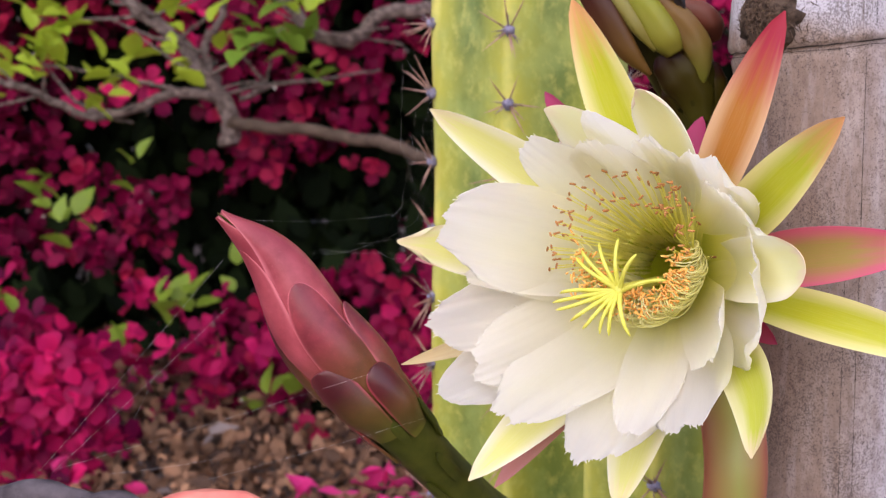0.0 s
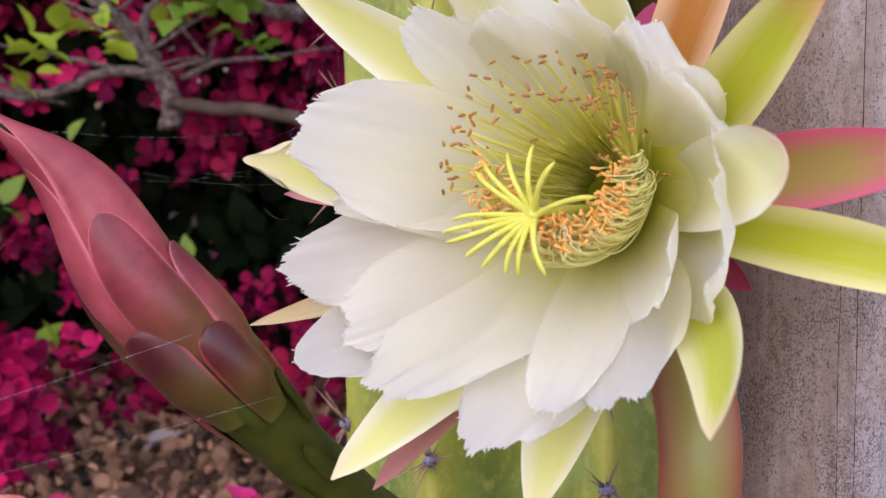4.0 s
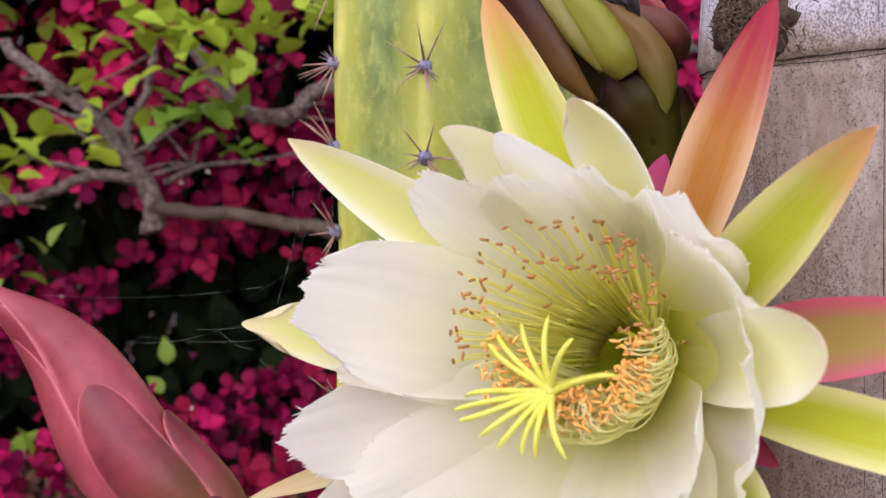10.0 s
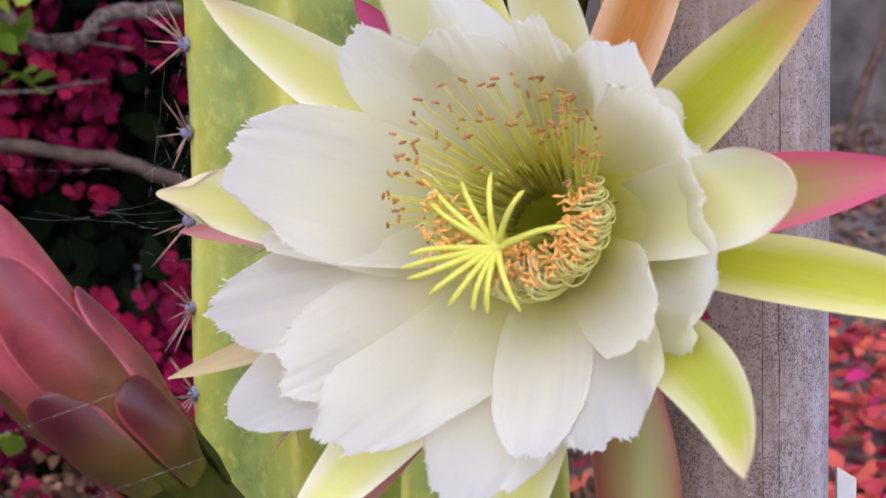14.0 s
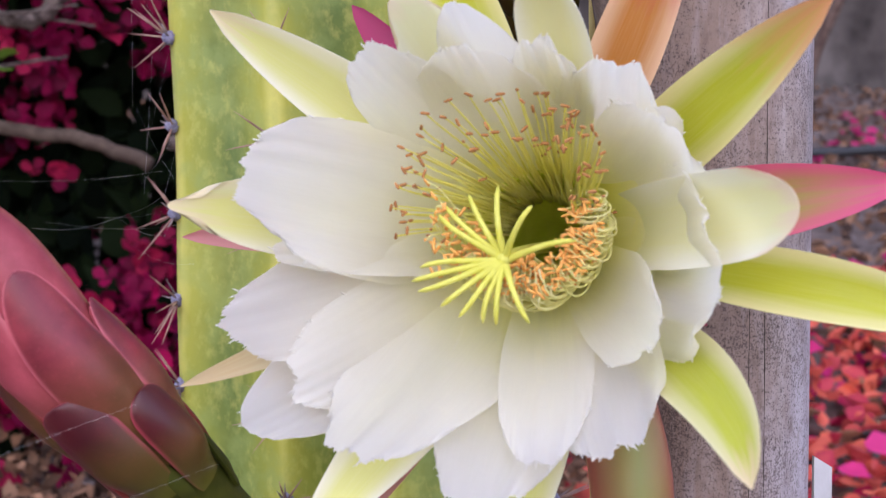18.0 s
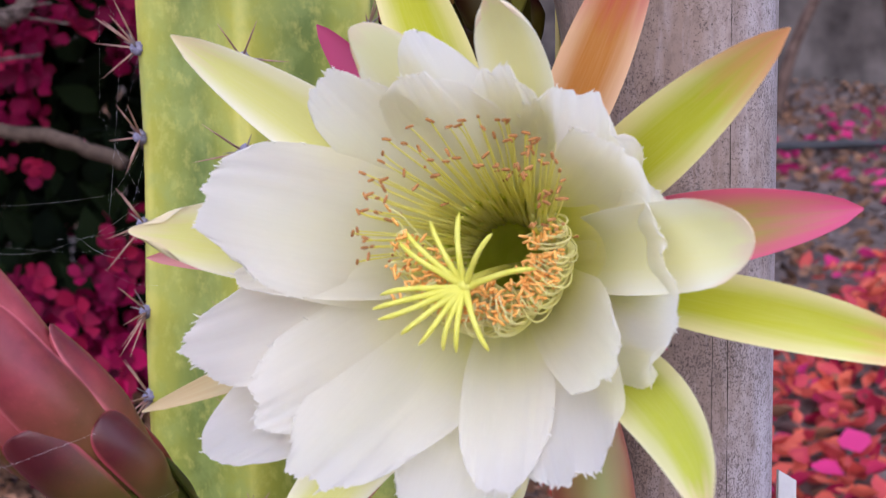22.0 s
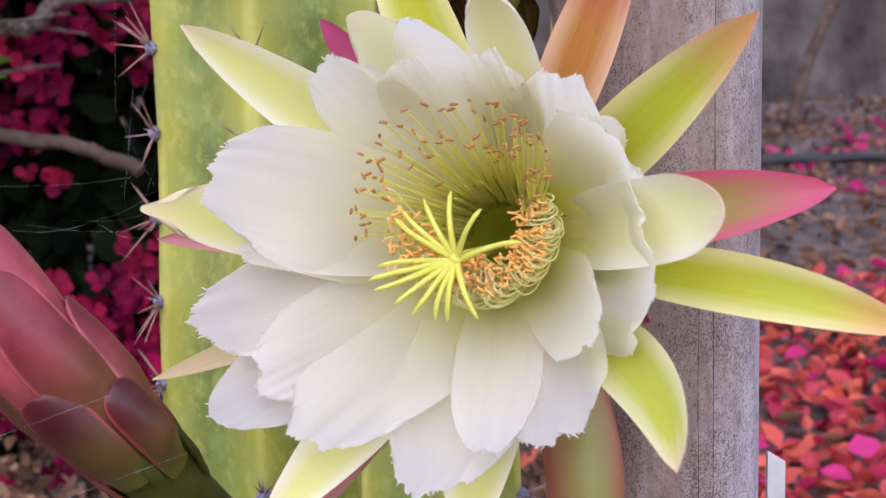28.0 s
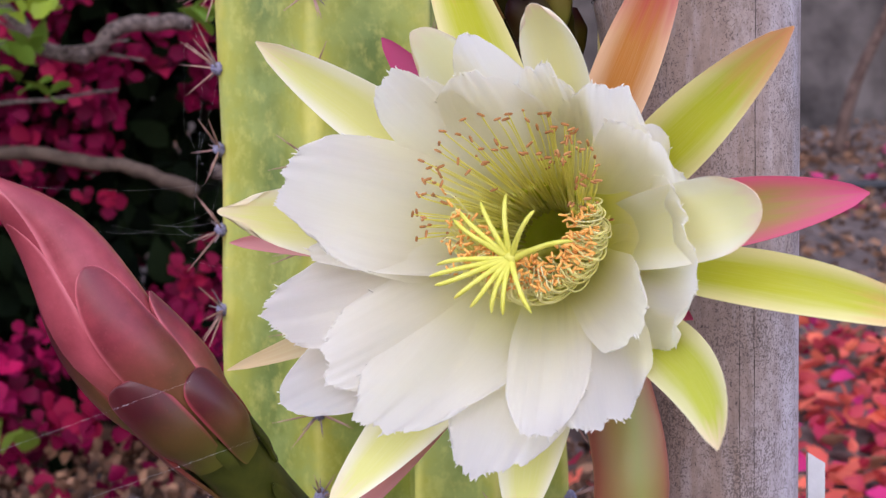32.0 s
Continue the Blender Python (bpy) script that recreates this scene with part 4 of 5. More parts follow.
# ---- buds ----
def bud(name, label, axis, radii, rings, mats, foot=0.7, swell=0.15, curve=0.45):
    """A closed bud: a core swept along its axis, clad in rings of overlapping scales. rings: (s of the foot, s of the tip, count, turn, half-width angle, material)."""
    ob = thing(name, label, "flower bud", at=tuple(axis[0]))
    o = np.asarray(axis[0], float)
    path = spline(axis, 60)
    ss = np.linspace(0, 1, 60)
    rad = np.interp(ss, *radii)
    rad = np.convolve(np.pad(rad, 3, "edge"), np.ones(7) / 7, "valid")
    part("core", mesh("core", *(lambda b: (np.asarray(b[0]) - o, b[1], mats[0], b[2]))(sweep(path, rad * np.interp(ss, [0, 0.8, 0.9, 1], [0.97, 0.92, 0.6, 0.1]), 24))), ob, "green bud tube")
    tan = unit(np.gradient(path, axis=0))
    a0 = unit(np.cross(tan, V(0, -1, 0.2)))     # sideways
    b0 = np.cross(a0, tan)
    for n, (s0, s1, ang, width, material, up, layer) in enumerate(rings):
        rows, cols = 30, 15
        G = np.zeros((rows, cols, 3))
        UV = np.zeros((rows, cols, 2))
        for i in range(rows):
            h = 0.5 - 0.5 * math.cos(math.pi * i / (rows - 1))
            s = s0 + (s1 - s0) * h
            w = width * (foot + (1 - foot) * math.sqrt(1 - (1 - min(1, h / curve)) ** 2)) * math.sqrt(max(0.0, 1 - max(0, (h - 0.35) / 0.65) ** (7.0 if layer > 4 else 3.0)))
            for j in range(cols):
                q = (2 * j / (cols - 1) - 1)
                P = np.array([np.interp(s, ss, path[:, k]) for k in range(3)])
                A = np.array([np.interp(s, ss, a0[:, k]) for k in range(3)])
                B = np.array([np.interp(s, ss, b0[:, k]) for k in range(3)])
                r = np.interp(s, ss, rad)
                th = radians(ang) + radians(w) * q
                e = min(1.0, h / 0.45)
                e = 0.12 + 0.88 * e * e * (3 - 2 * e)     # the foot runs smoothly into the tube
                rr = r * (1.0 + e * up * math.sin(math.pi * min(1, swell + h * 0.75)) * (1 - 0.95 * q * q)) + 0.0003 + 0.0007 * layer * e * (1 - 0.8 * h ** 3 if s1 > 0.9 else 1)
                G[i, j] = P + rr * (math.cos(th) * A + math.sin(th) * B)
                UV[i, j] = (j / (cols - 1), h)
        out = G.mean((0, 1)) - path[int(59 * (s0 + s1) / 2)]
        g_n = np.cross(np.gradient(G, axis=1), np.gradient(G, axis=0)).reshape(-1, 3).mean(0)
        if g_n @ out < 0:
            G, UV = G[:, ::-1], UV[:, ::-1]
        part("scale", mesh("scale", *(lambda b: (np.asarray(b[0]) - o, b[1], material, b[2]))(shell(G, UV, 0.0012))), ob)
    return ob


bud_axis = [(0.060, 0.620, 0.600), (0.0229, 0.515, 0.650), (0.0013, 0.488, 0.677), (-0.0202, 0.468, 0.7065), (-0.0455, 0.460, 0.7380), (-0.0622, 0.4555, 0.7670), (-0.0813, 0.4435, 0.7865)]
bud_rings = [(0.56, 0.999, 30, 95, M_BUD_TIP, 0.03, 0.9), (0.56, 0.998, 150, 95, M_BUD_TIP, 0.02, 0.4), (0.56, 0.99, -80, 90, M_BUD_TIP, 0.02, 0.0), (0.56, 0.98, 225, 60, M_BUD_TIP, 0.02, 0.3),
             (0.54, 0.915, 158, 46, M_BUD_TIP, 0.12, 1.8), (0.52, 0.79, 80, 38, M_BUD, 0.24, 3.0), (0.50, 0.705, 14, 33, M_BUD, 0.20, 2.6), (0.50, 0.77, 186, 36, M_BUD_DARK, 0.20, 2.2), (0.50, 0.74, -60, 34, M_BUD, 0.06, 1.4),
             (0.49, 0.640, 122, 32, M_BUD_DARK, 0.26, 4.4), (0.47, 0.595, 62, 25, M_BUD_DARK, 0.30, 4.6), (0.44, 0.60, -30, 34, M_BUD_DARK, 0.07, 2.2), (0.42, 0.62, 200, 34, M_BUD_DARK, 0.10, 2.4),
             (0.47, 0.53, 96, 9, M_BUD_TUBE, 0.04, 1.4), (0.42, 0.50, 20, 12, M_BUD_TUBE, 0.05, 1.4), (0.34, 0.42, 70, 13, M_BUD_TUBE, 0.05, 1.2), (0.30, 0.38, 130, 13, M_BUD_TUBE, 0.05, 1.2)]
bud("flower_bud", "closed rosy-red flower bud with overlapping scales on a green tube", bud_axis,
    ([0, 0.25, 0.42, 0.55, 0.68, 0.82, 0.93, 1.0], [0.0105, 0.0100, 0.0106, 0.0126, 0.0132, 0.0099, 0.0050, 0.0005]), bud_rings, (M_BUD_TUBE,))

# a spent bloom behind the flower: a scaly tube that opens into plump folded sepals, black petals shrivelling between them
withering = thing("withering_bud", "drooping green-brown bud with loose overlapping scales", "flower bud", at=(0.112, 0.545, 0.74))
wo = np.array(withering.location)


def fold(name, material, path, radii, label="", rough=0.05, flat=0.8, seed=0):
    """A plump folded blade along a path, its section flattened and a little uneven."""
    path = spline([np.asarray(p, float) - wo for p in path], 28)
    rad = np.interp(np.linspace(0, 1, 28), np.linspace(0, 1, len(radii)), radii)
    rad = np.convolve(np.pad(rad, 1, "edge"), (0.25, 0.5, 0.25), "valid")
    bumps = lambda q, w: rough * (noise.noise((math.cos(w) * 1.5 + seed, math.sin(w) * 1.5, q * 5)) * 2 + math.sin(w * 5 + seed + 3 * q) * 0.5) - (1 - flat) * math.sin(w) ** 2
    body = sweep(path, rad, 22, bumps=bumps)
    return part(name, mesh(name, body[0], body[1], material, body[2]), withering, label)


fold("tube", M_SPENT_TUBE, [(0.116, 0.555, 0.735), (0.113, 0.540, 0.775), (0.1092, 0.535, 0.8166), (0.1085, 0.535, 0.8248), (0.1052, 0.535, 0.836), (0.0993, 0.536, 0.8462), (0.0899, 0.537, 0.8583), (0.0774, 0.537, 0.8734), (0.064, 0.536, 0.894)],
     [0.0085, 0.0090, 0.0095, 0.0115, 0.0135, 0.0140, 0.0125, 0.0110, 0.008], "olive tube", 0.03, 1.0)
for seed, (material, label, radii, path) in enumerate((
        (M_SPENT_MAROON, "maroon folded sepal", [0.001, 0.0046, 0.0062, 0.0062, 0.0056, 0.0045, 0.001], [(0.0870, 0.523, 0.8385), (0.0779, 0.522, 0.8479), (0.0702, 0.522, 0.8597), (0.0621, 0.522, 0.8734), (0.0566, 0.522, 0.8831), (0.0525, 0.522, 0.8948), (0.0494, 0.522, 0.9054)]),
        (M_SPENT_CREAM, "pale olive folded sepal", [0.0008, 0.0030, 0.0036, 0.0034, 0.0028, 0.0008], [(0.0885, 0.520, 0.8484), (0.0802, 0.519, 0.8584), (0.0721, 0.519, 0.8703), (0.0646, 0.519, 0.8819), (0.0590, 0.519, 0.8925), (0.0550, 0.519, 0.9031)]),
        (M_SPENT_GREEN, "yellow-green folded sepal", [0.0036, 0.0070, 0.0066, 0.0054, 0.0046, 0.0036, 0.001], [(0.0968, 0.521, 0.8475), (0.0929, 0.5205, 0.8533), (0.0848, 0.5205, 0.8646), (0.0757, 0.5205, 0.8753), (0.0672, 0.5205, 0.8850), (0.0602, 0.5205, 0.8946), (0.0561, 0.5205, 0.9042)]),
        (M_SPENT_BROWN, "olive-brown folded sepal", [0.0008, 0.0040, 0.0064, 0.0060, 0.0052, 0.0042, 0.001], [(0.1082, 0.5235, 0.8326), (0.1085, 0.5225, 0.8410), (0.1063, 0.5225, 0.8504), (0.0996, 0.5225, 0.8598), (0.0915, 0.5225, 0.8676), (0.0824, 0.5225, 0.8774), (0.0743, 0.5225, 0.8881)]),
        (M_SPENT_RED, "red-brown curled sepal", [0.003, 0.0066, 0.0066, 0.0050, 0.0036, 0.001], [(0.1150, 0.531, 0.8530), (0.1130, 0.530, 0.8588), (0.1092, 0.529, 0.8630), (0.1033, 0.529, 0.8660), (0.0977, 0.529, 0.8695), (0.0925, 0.529, 0.8759)]),
        (M_SPENT_PINK, "pink edge of a curled sepal", [0.001, 0.0026, 0.0034, 0.0036, 0.0030, 0.001], [(0.1131, 0.533, 0.8622), (0.1094, 0.532, 0.8687), (0.1032, 0.532, 0.8742), (0.0950, 0.532, 0.8796), (0.0859, 0.532, 0.8836), (0.0767, 0.532, 0.8900)]))):
    fold("folded_sepal", material, path, radii, label, seed=seed)
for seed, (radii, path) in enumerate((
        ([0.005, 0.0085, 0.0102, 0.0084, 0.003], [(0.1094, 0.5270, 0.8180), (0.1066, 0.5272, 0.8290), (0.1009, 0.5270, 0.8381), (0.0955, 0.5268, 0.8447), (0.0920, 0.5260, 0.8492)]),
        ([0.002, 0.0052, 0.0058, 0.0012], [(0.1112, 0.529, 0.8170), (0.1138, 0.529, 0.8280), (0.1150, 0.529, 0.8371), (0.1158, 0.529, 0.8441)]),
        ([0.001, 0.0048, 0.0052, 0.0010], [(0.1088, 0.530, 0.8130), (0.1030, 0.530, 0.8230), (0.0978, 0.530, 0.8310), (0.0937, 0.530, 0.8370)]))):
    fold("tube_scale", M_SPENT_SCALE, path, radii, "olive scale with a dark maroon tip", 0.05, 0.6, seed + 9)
for seed, (radii, path) in enumerate((
        ([0.001, 0.0034, 0.0040, 0.0036, 0.0026, 0.001], [(0.0941, 0.524, 0.8672), (0.0900, 0.522, 0.8735), (0.0834, 0.522, 0.8789), (0.0755, 0.523, 0.8828), (0.0675, 0.523, 0.8871), (0.0605, 0.523, 0.8939)]),
        ([0.0012, 0.0024, 0.0028, 0.0016], [(0.0998, 0.521, 0.8648), (0.0977, 0.519, 0.8698), (0.0937, 0.520, 0.8733), (0.0878, 0.521, 0.8762)]),
        ([0.0008, 0.0020, 0.0024, 0.0010], [(0.0955, 0.520, 0.8690), (0.0905, 0.518, 0.8725), (0.0862, 0.519, 0.8790), (0.0800, 0.521, 0.8840)]))):
    fold("withered_petal", M_WITHER, path, radii, "black shrivelled petal", 0.22, 0.8, seed + 20)


# ---- ground: one sheet ----
xs = np.concatenate([[-400, -60, -12], np.linspace(-5, 6, 111), [12, 60, 400]])
ys = np.concatenate([[-400, -60, -12], np.linspace(-4, 8, 121), [14, 60, 400]])
verts = [(x, y, ground_z(x, y)) for y in ys for x in xs]
nx = len(xs)
faces = [(j * nx + i, j * nx + i + 1, (j + 1) * nx + i + 1, (j + 1) * nx + i) for j in range(len(ys) - 1) for i in range(nx - 1)]
tagged(new("ground", mesh("ground", verts, faces, M_SOIL)), "dark brown sloping garden soil", "ground", kind="structure")


def scatter(name, label, category, count, area, size, material, seed, flat=0.35, lift=0.01):
    """Loose leaves or bracts on the ground, one object of kind stuff."""
    r = random.Random(seed)
    verts, faces = [], []
    for _ in range(count):
        x, y = r.uniform(*area[0]), r.uniform(*area[1])
        if noise.noise((x * 2.2, y * 2.2, seed * 3.7)) < area[2]:
            continue
        (x0, x1), (y0, y1) = area[0], area[1]
        rim = min((x - x0) / (x1 - x0), (x1 - x) / (x1 - x0), (y1 - y) / (y1 - y0)) * 4 + 0.5 * noise.noise((x * 3, y * 3, 8))
        if r.random() > rim:
            continue
        c = Vector((x, y, ground_z(x, y) + lift * r.random() + 0.004))
        s = r.uniform(*size)
        m = Euler((r.gauss(0, flat), r.gauss(0, flat), r.uniform(0, 6.28))).to_matrix()
        k = len(verts)
        bend = r.uniform(-0.6, 0.9)
        for a, b in ((0, -0.5), (0.28, -0.2), (0.3, 0.12), (0, 0.55), (-0.3, 0.12), (-0.28, -0.2), (0, -0.05)):
            verts.append(c + m @ Vector((a * s * r.uniform(0.85, 1.15), b * s, s * (bend * (abs(a) * 1.6 + b * b * 0.8)))))
        faces += [(k + 6, k, k + 1), (k + 6, k + 1, k + 2), (k + 6, k + 2, k + 3), (k + 6, k + 3, k + 4), (k + 6, k + 4, k + 5), (k + 6, k + 5, k)]
    return tagged(new(name, mesh(name, verts, faces, material)), label, category, kind="stuff")


LIT = ((-3.2, 5.2), (-0.4, 6.4))
scatter("leaf_litter", "curled brown dead leaves lying over the soil", "leaf litter", 34000, (*LIT, -0.7), (0.016, 0.045), M_LITTER, 1, 0.5, 0.03)
scatter("near_litter", "dense layer of curled tan and brown dead leaves before the hedge", "leaf litter", 24000, ((-1.2, 0.7), (1.0, 2.3), -0.8), (0.009, 0.027), M_LITTER, 6, 1.3, 0.05)
scatter("grey_litter", "grey weathered leaf scraps among the litter", "leaf litter", 8500, (*LIT, -0.4), (0.015, 0.05), M_LITTER_GREY, 2, 0.5, 0.03)
scatter("fallen_bracts", "fallen red and orange bracts on the soil", "petals", 9000, ((0.05, 2.5), (0.6, 2.35), -0.12), (0.022, 0.044), M_FALLEN, 3, 0.5, 0.04)
scatter("fallen_pink_bracts", "fallen bright pink bracts on the soil", "petals", 3800, ((-1.6, 4.0), (0.9, 5.2), 0.02), (0.034, 0.060), M_FALLEN_PINK, 4, 0.5, 0.04)


scatter("shed_bracts", "magenta bracts shed over the litter before the hedge", "petals", 6500, ((-1.5, 0.5), (0.8, 1.9), 0.02), (0.018, 0.034), M_FALLEN_PINK, 7, 0.6, 0.05)


# ---- bougainvillea hedge ----
def on(px, py, depth):
    """A place on the sheet at that distance ahead of the first viewpoint, in widths and heights of that sheet."""
    a = radians(TILT)
    dx, dz = (px - 0.5) * 2 * math.tan(radians(39.5 / 2)), (0.5 - py) * 2 * math.tan(radians(39.5 / 2)) * 882 / 1568
    d = Vector((dx, math.cos(a) - dz * math.sin(a), math.sin(a) + dz * math.cos(a)))
    return Vector((0, 0, EYE)) + d * (depth / d.y)


def bract_shape(size, r):
    """Three papery bracts round a small centre: vertices and faces."""
    verts, faces = [], []
    turn = r.uniform(0, 6.28)
    for k in range(3):
        a = turn + k * 2.094
        d, e = Vector((math.cos(a), math.sin(a), 0)), Vector((-math.sin(a), math.cos(a), 0))
        n = len(verts)
        up = r.uniform(0.35, 0.9)
        curl = r.uniform(-0.5, 0.5)
        for u, w in ((0.04, 0.04), (0.22, 0.27), (0.45, 0.38), (0.68, 0.34), (0.86, 0.19), (1.0, 0.02)):
            j = r.uniform(0.9, 1.1)
            rise = up * u - 0.25 * u * u + curl * u ** 3 * 0.5
            for q in (-1, 0, 1):
                verts.append(size * (d * u * (1 - 0.2 * u) + e * w * q * j + Vector((0, 0, rise + abs(q) * w * 0.4 + r.uniform(-0.03, 0.03)))))
        faces += [(n + 3 * a + b, n + 3 * a + b + 1, n + 3 * a + b + 4, n + 3 * a + b + 3) for a in range(5) for b in range(2)]
    return verts, faces


def leaf_shape(size):
    """A pointed oval leaf, folded along its midrib."""
    verts, faces = [], []
    prof = [(0, 0.02), (0.15, 0.22), (0.35, 0.32), (0.6, 0.27), (0.82, 0.13), (1.0, 0.0)]
    for u, w in prof:
        z = -0.25 * u * u
        verts += [Vector((-w, u, z + w * 0.35)) * size, Vector((0, u, z)) * size, Vector((w, u, z + w * 0.35)) * size]
    for i in range(len(prof) - 1):
        for j in range(2):
            a = i * 3 + j
            faces.append((a, a + 1, a + 4, a + 3))
    return verts, faces


def hedge_front(x, z):
    return 1.76 - min(1, max(0, (0.15 - x) * 3)) * 0.9 * max(0, 0.72 - z) + 0.20 * noise.noise((x * 1.7, z * 1.7, 5)) + 0.10 * noise.noise((x * 5, z * 5, 9)) 


hedge = thing("bougainvillea_hedge", "dense bougainvillea hedge covered in magenta bracts, dark inside", "hedge", at=(-0.5, 2.0, ground_z(-0.5, 2.0)))
hv = Vector(hedge.location)
r = random.Random(21)


def foliage(name, count, shape, material, place, keep, parent, origin, label):
    verts, faces = [], []
    for _ in range(count):
        p = place(r)
        if p is None or not keep(p):
            continue
        sv, sf = shape(r)
        m = Euler((r.uniform(0.4, 2.3), r.uniform(-0.8, 0.8), r.uniform(-1.2, 1.2))).to_matrix()
        k = len(verts)
        verts += [p + m @ q - origin for q in sv]
        faces += [tuple(k + i for i in f) for f in sf]
    ob = part(name, mesh(name, verts, faces, material), parent, label)
    return tagged(ob, kind="stuff")


def hedge_place(depth):
    def f(r):
        x, z = r.uniform(-1.5, 0.45), r.uniform(0.33, 2.3)
        # above 1.4 m the hedge leans out, an unseen overhang added to shade it
        y = hedge_front(x, z) - 0.4 * max(0.0, z - 1.4) + abs(r.gauss(0, depth))
        return Vector((x, y, z)) if z > ground_z(x, y) else None
    return f


thin_out = lambda p: (0.30 if p.x < 0.18 else -0.15) * min(1, max(0, (p.x + 0.26) / 0.28)) * min(1, max(0, (p.z - 0.5) / 0.25)) + (0.12 if p.x < -0.33 and 0.52 < p.z < 0.84 else 0.0)
bloom = lambda t: (lambda p: noise.noise((p.x * 4.2, p.y * 2, p.z * 4.2)) > t + thin_out(p))
patch = lambda k, t: (lambda p: noise.noise((p.x * 4.2 + k, p.y * 2, p.z * 4.2)) > t + 0.6 * thin_out(p))
# inner leaves, with the hedge's inner shade painted into them
foliage("dark_leaves", 21000, lambda r: leaf_shape(r.uniform(0.04, 0.07)), M_LEAF_SHADED, lambda r: (lambda p: p and p + Vector((0, 0.08 + 0.3 * r.random(), 0)))(hedge_place(0.1)(r)), lambda p: True, hedge, hv, "inner foliage painted near black for shade")
BRACTS = []
for k in range(8):
    bv, bf = bract_shape(1.0, r)
    BRACTS.append(mesh("bract", bv, bf, M_BRACT if k % 4 else M_BRACT_RED))
made = 0
while made < 290:
    p = hedge_place(0.0)(r)
    if p is None or not bloom(-0.1)(p) or not -0.75 < p.x < 0.1 or p.z > 1.25:
        continue
    ob = part("bract", BRACTS[made % 8], hedge)
    k = r.uniform(0.020, 0.032)
    ob.matrix_local = Matrix.LocRotScale(p - Vector((0, 0.03, 0)) - hv, Euler((r.uniform(0.6, 2.0), r.uniform(-0.7, 0.7), r.uniform(-1, 1))), (k, k, k))
    made += 1
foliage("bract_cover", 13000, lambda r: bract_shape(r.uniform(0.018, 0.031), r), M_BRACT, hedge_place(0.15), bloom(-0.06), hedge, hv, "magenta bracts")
foliage("red_bract_cover", 3400, lambda r: bract_shape(r.uniform(0.018, 0.031), r), M_BRACT_RED, hedge_place(0.05), patch(9, 0.03), hedge, hv, "rosy red bracts")
# pinker and brighter than the other bracts: light is put into the colour too
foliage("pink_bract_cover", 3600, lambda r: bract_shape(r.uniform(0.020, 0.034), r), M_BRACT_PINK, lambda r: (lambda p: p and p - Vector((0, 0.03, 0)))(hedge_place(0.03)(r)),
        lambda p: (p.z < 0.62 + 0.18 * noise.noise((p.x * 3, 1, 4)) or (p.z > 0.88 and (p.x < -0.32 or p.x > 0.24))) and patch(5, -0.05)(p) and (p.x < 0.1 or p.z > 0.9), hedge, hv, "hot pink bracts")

# upper bracts take the lit copy, so their light is painted
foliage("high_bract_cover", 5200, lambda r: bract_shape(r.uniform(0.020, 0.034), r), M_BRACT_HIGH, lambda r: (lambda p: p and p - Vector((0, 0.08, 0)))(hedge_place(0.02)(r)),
        lambda p: p.z > 0.82 and p.x < -0.33 and noise.noise((p.x * 4.2 + 17, p.y * 2, p.z * 4.2)) > -0.12, hedge, hv, "bracts high on the hedge, painted brighter as if sunlit")


def spray_place(r):
    """A low flowering branch that hangs over the litter."""
    v = r.uniform(0.70, 1.03)
    u = r.uniform(-0.12, 0.13 + 0.75 * (0.93 - v))
    p = on(u, v, 1.42 + r.uniform(-0.10, 0.12))
    return p if p.z > ground_z(p.x, p.y) + 0.015 else None


foliage("low_bract_spray", 620, lambda r: bract_shape(r.uniform(0.020, 0.033), r), M_BRACT_PINK, spray_place, lambda p: patch(3, -0.12)(p), hedge, hv, "hot pink bracts on a low branch")


def floret(r):
    k = r.uniform(0.0018, 0.0032)
    return [Vector(q) * k for q in ((1, 0, 0), (0, 1, 0), (-1, 0, 0), (0, -1, 0), (0, 0, 1.6), (0, 0, -1))], [(0, 1, 4), (1, 2, 4), (2, 3, 4), (3, 0, 4), (1, 0, 5), (2, 1, 5), (3, 2, 5), (0, 3, 5)]


foliage("floret_cover", 420, floret, M_FLORET, lambda r: (lambda p: p and p - Vector((0, 0.03, 0)))(hedge_place(0.0)(r)), lambda p: bloom(0.0)(p) and p.x < -0.22, hedge, hv, "tiny cream florets")
foliage("leaves", 1000, lambda r: leaf_shape(r.uniform(0.03, 0.055)), M_LEAF_HEDGE, hedge_place(0.02), lambda p: p.x < -0.2 and patch(31, 0.22)(p), hedge, hv, "fresh green leaves")
for k in range(14):
    x = r.uniform(-1.4, 0.5)
    p = [(x, 2.25, ground_z(x, 2.25) - 0.02), (x + r.uniform(-0.1, 0.1), 2.2, 0.8), (x + r.uniform(-0.3, 0.3), 2.1, 1.2), (x + r.uniform(-0.5, 0.5), 2.0, 1.65)]
    part("stem", mesh("stem", *(lambda b: ([Vector(q) - hv for q in b[0]], b[1], M_BARK_DARK, b[2]))(sweep(spline(p, 14), np.linspace(0.014, 0.005, 14), 7))), hedge)


# ---- small shrub with bare branches before the hedge ----
shrub = thing("leafy_shrub", "bare twisted shrub branches with fresh green leaves", "shrub", at=(-0.30, 1.55, ground_z(-0.3, 1.55)))
sv0 = Vector(shrub.location)


